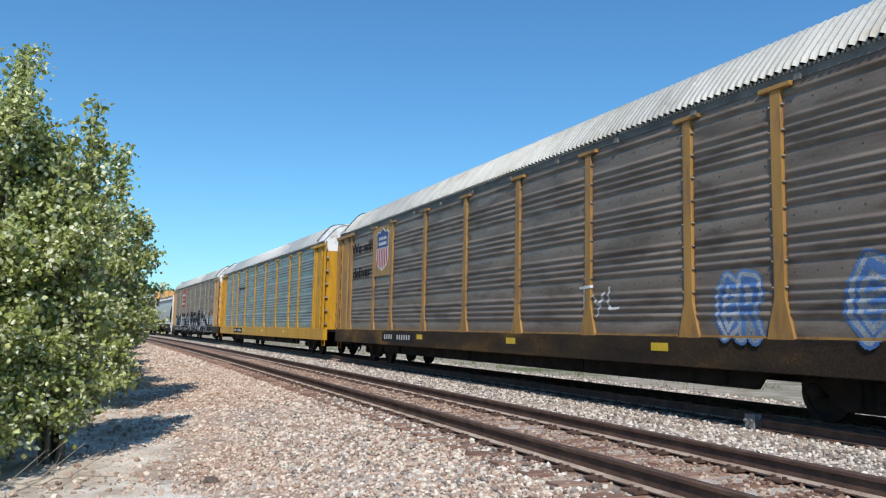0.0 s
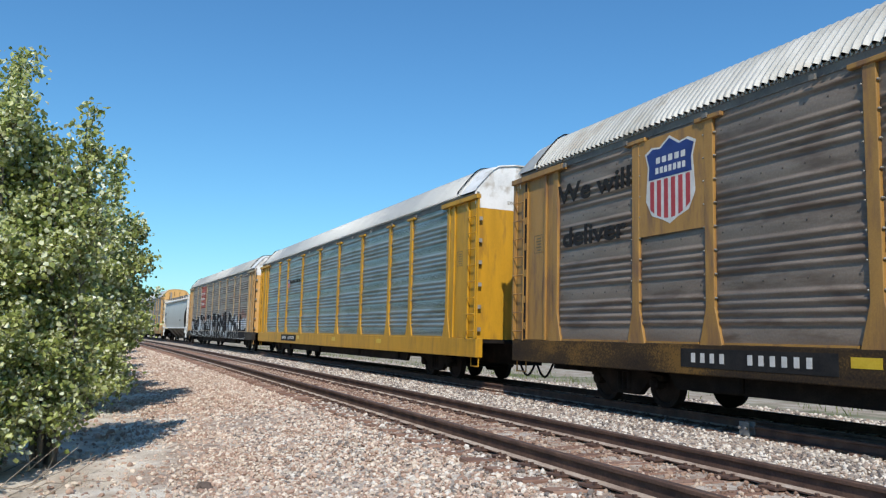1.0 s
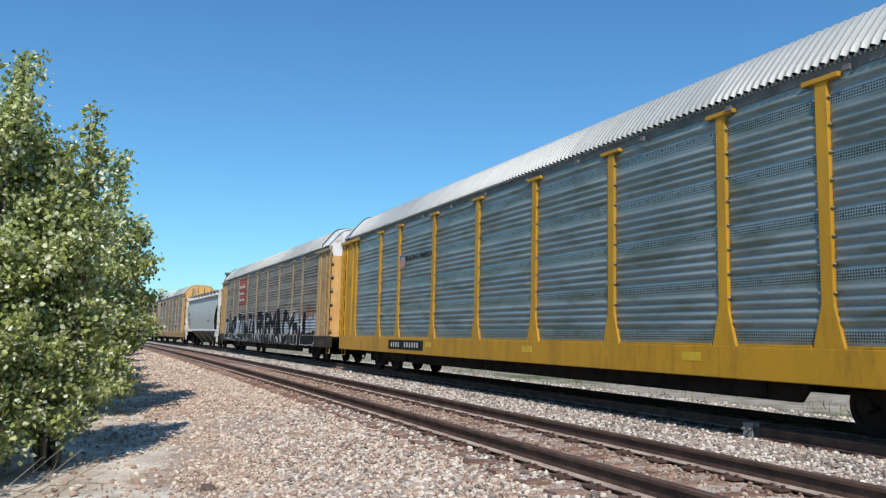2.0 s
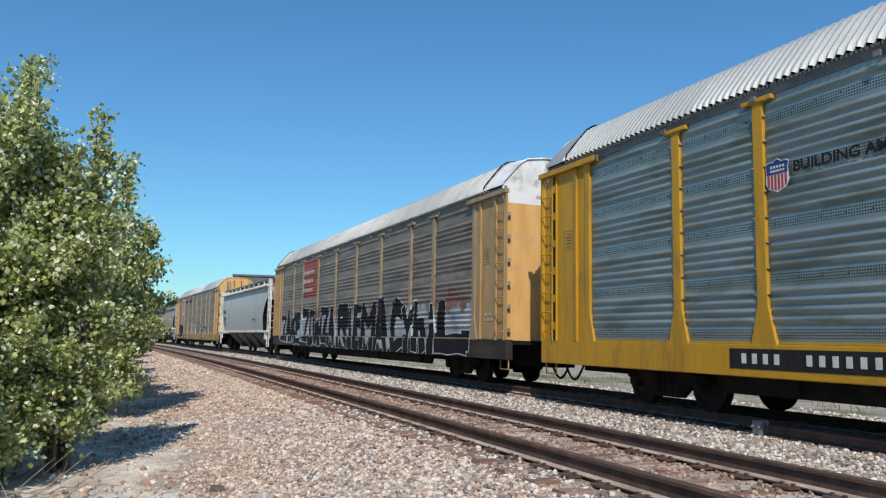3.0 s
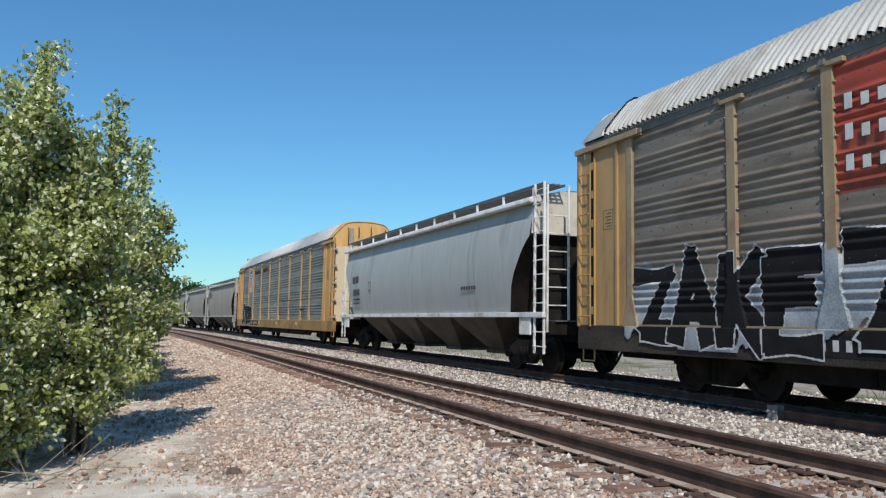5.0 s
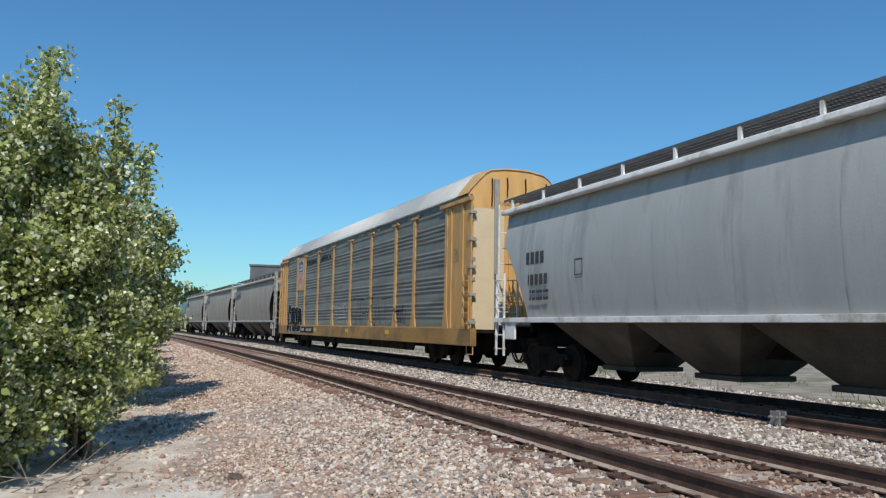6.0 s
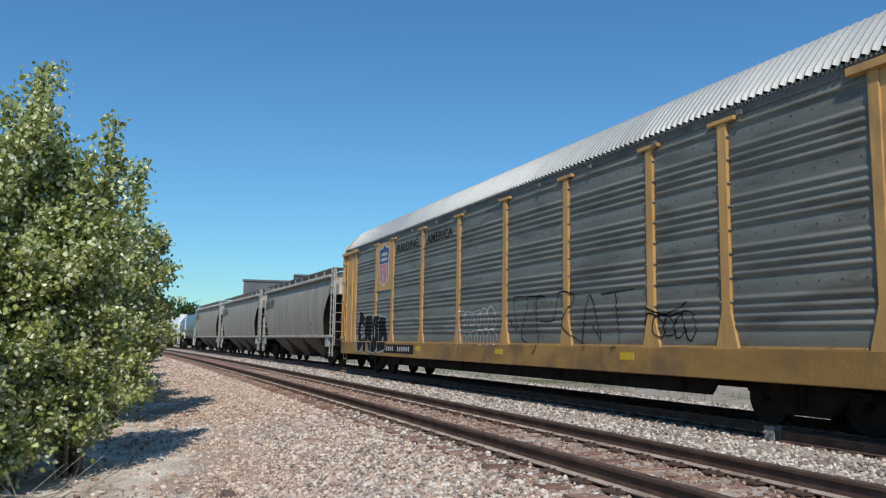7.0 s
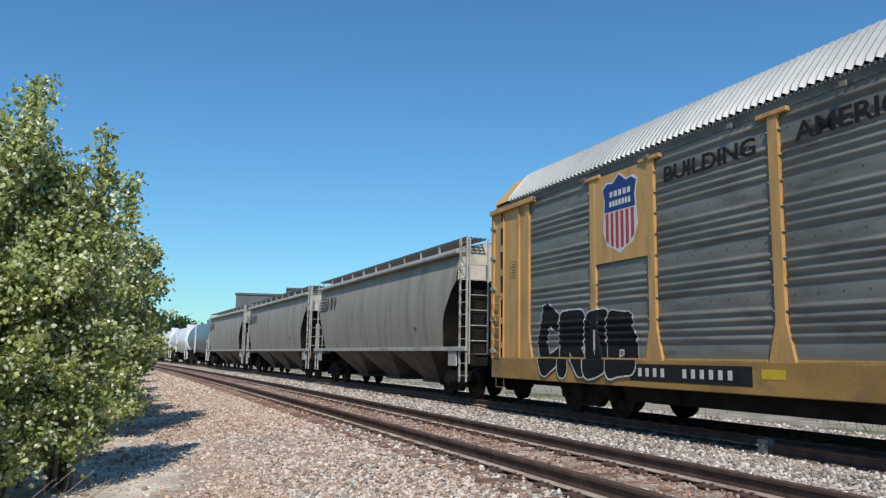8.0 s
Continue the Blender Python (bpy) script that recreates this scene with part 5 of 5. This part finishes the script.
M["grey_trim"] = surface("grey_trim", [(0.34, 0.33, 0.30), (0.44, 0.43, 0.40)], scale=2, rough=0.6, bump=0.05, stain=(0.27, 0.24, 0.20), stain_amount=0.3, stain_scale=1.5)
M["tank_white"] = surface("tank_white", [(0.68, 0.68, 0.67), (0.78, 0.78, 0.77)], scale=1, rough=0.4, bump=0.02, stain=(0.45, 0.43, 0.4), stain_amount=0.2)
M["tank_teal"] = surface("tank_teal", [(0.08, 0.14, 0.155), (0.13, 0.20, 0.215)], scale=1, rough=0.4, bump=0.02)


def tank(s0, length, material, label):
    car = tagged(new("tank_car"), label, "railway car", "cars of the train")
    MOVING.append((car, run(s0)(length, 2.4)))
    r, zc = 1.48, 2.62
    prof = [(0.02, 0.55)] + [(r * math.sin(a), 1.25 - 0.7 * math.cos(a)) for a in np.linspace(0.2, math.pi / 2, 6)]
    prof += [(p, length - q) for p, q in prof[::-1]]
    part("tank_shell", Geo().lathe(prof, (0, 0, zc), "x", 32), material, car, smooth=True)
    g = Geo().box(0.1, length - 0.1, -0.35, 0.35, 0.75, 1.15)
    for x in (1.6, length - 1.6):
        g.box(x - 0.3, x + 0.3, -1.2, 1.2, 0.95, 1.5)
    part("underframe", g, M["black_iron"], car)
    part("dome", Geo().lathe([(0.5, zc + 1.4), (0.5, zc + 1.75), (0.42, zc + 1.8)], (length / 2, 0, 0), "z", 20), material, car, smooth=True)
    for e, way in ((0.0, 1), (length, -1)):
        g = Geo().tube([(e + way * 0.3, 1.4, 1.2), (e + way * 0.3, 1.4, 2.3), (e + way * 1.2, 1.4, 2.3)], 0.025, 6)
        part("handrail", g, M["tank_white"], car)
        ladder(car, e + way * 0.4, e + way * 0.8, 1.35, 0.5, 1.3, 3, M["tank_white"], "ladder")
        coupler(car, e, -way)
        truck(car, e + way * 2.0, False)
    ladder(car, length / 2 - 0.25, length / 2 + 0.25, 1.5, 1.2, 3.9, 8, M["tank_white"], "side_ladder")
    part("waist_band", Geo().lathe([(r + 0.012, length / 2 - 0.5), (r + 0.012, length / 2 + 0.5)], (0, 0, zc), "x", 32), material, car, smooth=True)


brown_car()
clean_car()
sprayed_car()
hopper(90.75, 18.3, M["hop_blue"], M["white_paint"], "pale blue-grey covered hopper with white trim", "long")
grey_car()
for k, s in enumerate((138.6, 156.2, 173.8)):
    hopper(s, 17.2, M["hop_grey"], M["grey_trim"], "weathered grey covered hopper with a dark striped mark", "mark", k == 0)
for k, s in enumerate((191.6, 206.6, 221.6, 236.6, 251.6, 266.6)):
    tank(s, 14.4, M["tank_teal"] if k == 0 else M["tank_white"], "dark teal tank car with domed ends" if k == 0 else "clean white tank car with domed ends")


# ---- bushes, trees and what lies about ----
def tree_bush(x, y, height, spread, leaves, leaf, seed, name="bush", label="tall leafy green cottonwood bush", material=None):
    """Several stems from one foot, each with many leafy shoots; the leaves sit along the shoots."""
    rng = np.random.default_rng(seed)
    top = tagged(new(name), label, "bush" if name == "bush" else "tree", "bushes along the track" if name == "bush" else "")
    zb = -0.62
    stems = int(rng.integers(7, 10))
    roots, tips, weight = [], [], []
    for k in range(stems):
        a = 2 * math.pi * (k + rng.uniform(-0.3, 0.3)) / stems
        out = spread * rng.uniform(0.15, 0.60) * (1.0 if k else 0.15)
        h = height * (rng.uniform(0.70, 0.92) if k else 0.94) * (1 - 0.25 * out / spread)
        n = 9
        path = []
        for i in range(n):
            u = i / (n - 1)
            r = out * (u ** 0.8)
            path.append(Vector((x + 0.1 * math.cos(a) + r * math.cos(a + 0.25 * math.sin(3 * u + k)), y + 0.1 * math.sin(a) + r * math.sin(a + 0.25 * math.sin(3 * u + k)), zb + h * (u ** 0.92))))
        g = Geo().tube(path, 0.035, 6, 0.006)
        for j in range(19):
            u = min(0.995, 0.10 + 0.9 * (j + rng.uniform(0, 1)) / 19)
            f = u * (n - 1)
            i = int(f)
            p = path[i].lerp(path[i + 1], f - i)
            rise = (p.z - zb) / height
            reach = spread * float(np.interp(rise, [0, 0.12, 0.3, 0.55, 0.8, 1.0], [0.7, 0.85, 1.0, 0.92, 0.55, 0.25])) * rng.uniform(0.45, 1.12)
            b = a + rng.normal(0, 1.0)
            q = Vector((x + math.cos(b) * reach, y + math.sin(b) * reach, p.z + rng.uniform(0.10, 0.55) * (0.5 + rise)))
            if rise > 0.72:
                q = p + Vector((math.cos(b) * reach * 0.5, math.sin(b) * reach * 0.5, rng.uniform(0.3, 0.6)))
            mid = p.lerp(q, 0.5) + Vector((0, 0, -0.05))
            g.tube([p, mid, q], 0.009, 4, 0.003)
            roots.append(p)
            tips.append(q)
            weight.append(0.25 + (q - p).length)
        roots.append(path[-3])
        tips.append(path[-1] + Vector((0, 0, 0.06 * height)))
        weight.append(0.7)
        part("stem", g, M["bark"], top)
    roots, tips, weight = np.array(roots), np.array(tips), np.array(weight)
    pick = rng.choice(len(tips), leaves, p=weight / weight.sum())
    w = rng.beta(2.0, 1.25, leaves)[:, None] * 1.04
    c = roots[pick] * (1 - w) + tips[pick] * w + rng.normal(0, 1, (leaves, 3)) * (0.055 + 0.085 * (1.04 - w)) * (0.75 + 0.3 * spread)
    c = c[c[:, 2] > zb + 0.04 + 0.18 * rng.random(leaves)]
    leaves = len(c)
    size = leaf * rng.uniform(0.6, 1.25, leaves)
    d = rng.normal(0, 1, (leaves, 3)) + np.array([0, 0, -0.35])
    d /= np.linalg.norm(d, axis=1)[:, None]
    facing = rng.normal(0, 1, (leaves, 3)) + np.array([0, -0.5, 0.6])
    side = np.cross(d, facing)
    side /= np.linalg.norm(side, axis=1)[:, None]
    nrm = np.cross(d, side)
    s = size[:, None]
    v = np.stack([c, c + d * s * 0.35 + side * s * 0.42 + nrm * s * 0.10, c + d * s * 0.75 + side * s * 0.26 + nrm * s * 0.06, c + d * s * 1.05,
                  c + d * s * 0.75 - side * s * 0.26 + nrm * s * 0.06, c + d * s * 0.35 - side * s * 0.42 + nrm * s * 0.10], 1)
    me = soup("crown", v, 2, [(0, 1, 2, 3), (0, 3, 4, 5)], material or M["leaf"])
    part("crown", me, None, top)
    return top


def far_tree(x, y, height, seed):
    rng = np.random.default_rng(seed)
    top = tagged(new("tree"), "distant dark green broad-leaved tree", "tree", "distant trees")
    g = Geo().tube([(x, y, -0.8), (x + 0.2, y, height * 0.3), (x, y, height * 0.75)], 0.3, 7, 0.08)
    cs = []
    for k in range(9):
        a, r, z = rng.uniform(0, 6.28), height * rng.uniform(0.08, 0.36), height * rng.uniform(0.38, 0.92)
        g.tube([(x, y, z * 0.75), (x + r * math.cos(a), y + r * math.sin(a), z)], 0.09, 5, 0.03)
        cs.append((x + r * math.cos(a), y + r * math.sin(a), z))
    part("trunk", g, M["bark"], top)
    n = 2600
    cs = np.array(cs)
    c = cs[rng.integers(0, len(cs), n)] + rng.normal(0, 1, (n, 3)) * height * np.array([0.11, 0.11, 0.08])
    v = c[:, None, :] + rng.normal(0, 1, (n, 4, 3)) * height * 0.028
    part("crown", soup("crown", v, 2, [(0, 1, 2), (0, 2, 3)], M["far_leaf"]), None, top)


def building(x, y, w, d, h, rz, label):
    b = tagged(new("building"), label, "building")
    b.matrix_basis = pose(x, y, -0.8, 0, 0, rz)
    part("wall", Geo().box(-w / 2, w / 2, -d / 2, d / 2, 0, h), M["concrete_grey"], b)
    part("roof", Geo().box(-w / 2 - 0.2, w / 2 + 0.2, -d / 2 - 0.2, d / 2 + 0.2, h, h + 0.35), M["concrete_grey"], b)
    for k in range(int(w / 3)):
        for z in np.arange(2.0, h - 2, 3.4):
            xx = -w / 2 + 1.5 + k * 3
            part("window", Geo().box(xx - 0.7, xx + 0.7, -d / 2 - 0.05, -d / 2 + 0.05, z, z + 1.5), M["glass_dark"], b)


BUSHES = [(-4.42, 9.0, 4.15, 0.7, 11000, 0.064), (-5.05, 8.5, 4.8, 1.1, 32000, 0.062), (-6.4, 8.6, 4.6, 1.5, 32000, 0.064), (-5.15, 8.1, 1.7, 0.95, 12000, 0.062), (-5.3, 6.5, 3.3, 1.15, 9000, 0.075), (-4.95, 7.9, 1.35, 0.85, 10000, 0.06),
          (-7.4, 11.5, 4.3, 1.5, 20000, 0.075), (-6.5, 14.6, 4.95, 1.15, 18000, 0.08), (-7.7, 15.2, 4.8, 1.6, 26000, 0.08), (-9.0, 18.6, 4.2, 1.8, 26000, 0.09), (-10.95, 22.6, 4.0, 2.0, 21000, 0.10),
          (-13.2, 28.0, 4.2, 2.1, 17000, 0.12), (-16.2, 35.0, 4.4, 2.3, 15000, 0.13), (-20.0, 44.0, 4.7, 2.5, 14000, 0.15)]
for i, (bx, by, bh, bs, nl, ls) in enumerate(BUSHES):
    tree_bush(bx, by, bh, bs, nl, ls, 40 + i)
for i, (tx, ty, th) in enumerate([(-118, 300, 17), (-105, 300, 14), (-128, 310, 15), (-92, 310, 12), (-140, 290, 15)]):
    far_tree(tx, ty, th, 80 + i)
building(-37, 150, 9, 10, 12.8, 12, "distant dark grey flat-roofed building")
building(-27, 160, 14, 12, 14.6, 12, "distant dark grey building with a long flat roof")


def clutter():
    """A spare rail on the ballast with its joint bars, a stone and dead twigs."""
    g = Geo()
    ss = np.arange(0.0, 9.01, 0.5)
    n = len(RAIL_PROFILE)
    for s in ss:
        for a, z in RAIL_PROFILE:
            x, y, _ = along(s, 4.40 + a)
            g.v.append((float(x), float(y), z * 0.9 - 0.17))
    for i in range(len(ss) - 1):
        for k in range(n):
            g.f.append((i * n + k, i * n + (k + 1) % n, (i + 1) * n + (k + 1) % n, (i + 1) * n + k))
    g.f += [tuple(range(n)), tuple((len(ss) - 1) * n + k for k in range(n))[::-1]]
    tagged(part("spare_rail", g, M["rust_rail"]), "rusty spare rail lying on the ballast beside the track", "rail")
    x, y, h = (float(q) for q in along(9.15, 4.38))
    b = tagged(new("rail_joint"), "grey weathered steel joint clamp at a rail's end", "clamp")
    b.matrix_basis = pose(x, y, -0.33, 0, 0, math.degrees(h) + 90)
    for q in (-0.07, 0.05):
        part("clamp_bar", Geo().box(-0.10, 0.10, q, q + 0.025, 0.0, 0.21, 0.008), M["clamp"], b, bevel=0.006)
    for q in (-0.06, 0.06):
        part("clamp_bolt", Geo().lathe([(0.022, -0.12), (0.022, 0.12)], (q, 0, 0.12), "y", 8), M["clamp"], b)
    rng = random.Random(4)
    bm = bmesh.new()
    bmesh.ops.create_icosphere(bm, subdivisions=2, radius=0.085)
    for v in bm.verts:
        v.co *= 1 + 0.35 * noise.noise(v.co * 14)
        v.co.z *= 0.7
    me = bpy.data.meshes.new("rock")
    bm.to_mesh(me)
    bm.free()
    me.materials.append(M["dark_rock"])
    r = tagged(new("rock", me), "dark brown angular rock on the gravel", "rock")
    r.matrix_basis = pose(-2.2, 7.7, -0.47, 10, 5, 40)
    for k in range(16):
        g = Geo()
        x, y = -4.6 + rng.uniform(-0.9, 0.9), 7.9 + rng.uniform(-0.8, 0.7)
        a, l = rng.uniform(-0.6, 1.4), rng.uniform(0.5, 1.1)
        z = -0.60
        pts = [(x, y, z), (x + l * 0.5 * math.cos(a), y + l * 0.5 * math.sin(a), z + rng.uniform(0.10, 0.28)), (x + l * math.cos(a + 0.2), y + l * math.sin(a + 0.2), z + rng.uniform(0.05, 0.5))]
        g.tube(pts, 0.008, 5, 0.003)
        q = Vector(pts[1])
        g.tube([q, q + Vector((rng.uniform(-0.2, 0.2), rng.uniform(-0.2, 0.2), rng.uniform(0.1, 0.3)))], 0.005, 4, 0.002)
        tagged(part("twig", g, M["dry_twig"]), "bare dry twig at the foot of a bush", "twig", "dead twigs")


M["clamp"] = surface("clamp", [(0.20, 0.19, 0.18), (0.32, 0.31, 0.29)], scale=8, rough=0.7, metal=0.3, bump=0.2)
M["dark_rock"] = surface("dark_rock", [(0.09, 0.065, 0.05), (0.16, 0.12, 0.10)], scale=12, rough=0.9, bump=0.4)
clutter()


# ---- motion ----
def motions():
    for car, rows in MOVING:
        walk(car, rows)
    for wheel, x in ROLLING:
        rows = []
        for k in range(241):
            t = k / 30
            turn = -math.degrees(gone(t) / WHEEL_R)
            rows.append((t, pose(x, 0, WHEEL_R) @ Matrix.Rotation(math.radians(turn), 4, "Y")))
        walk(wheel, rows)


motions()
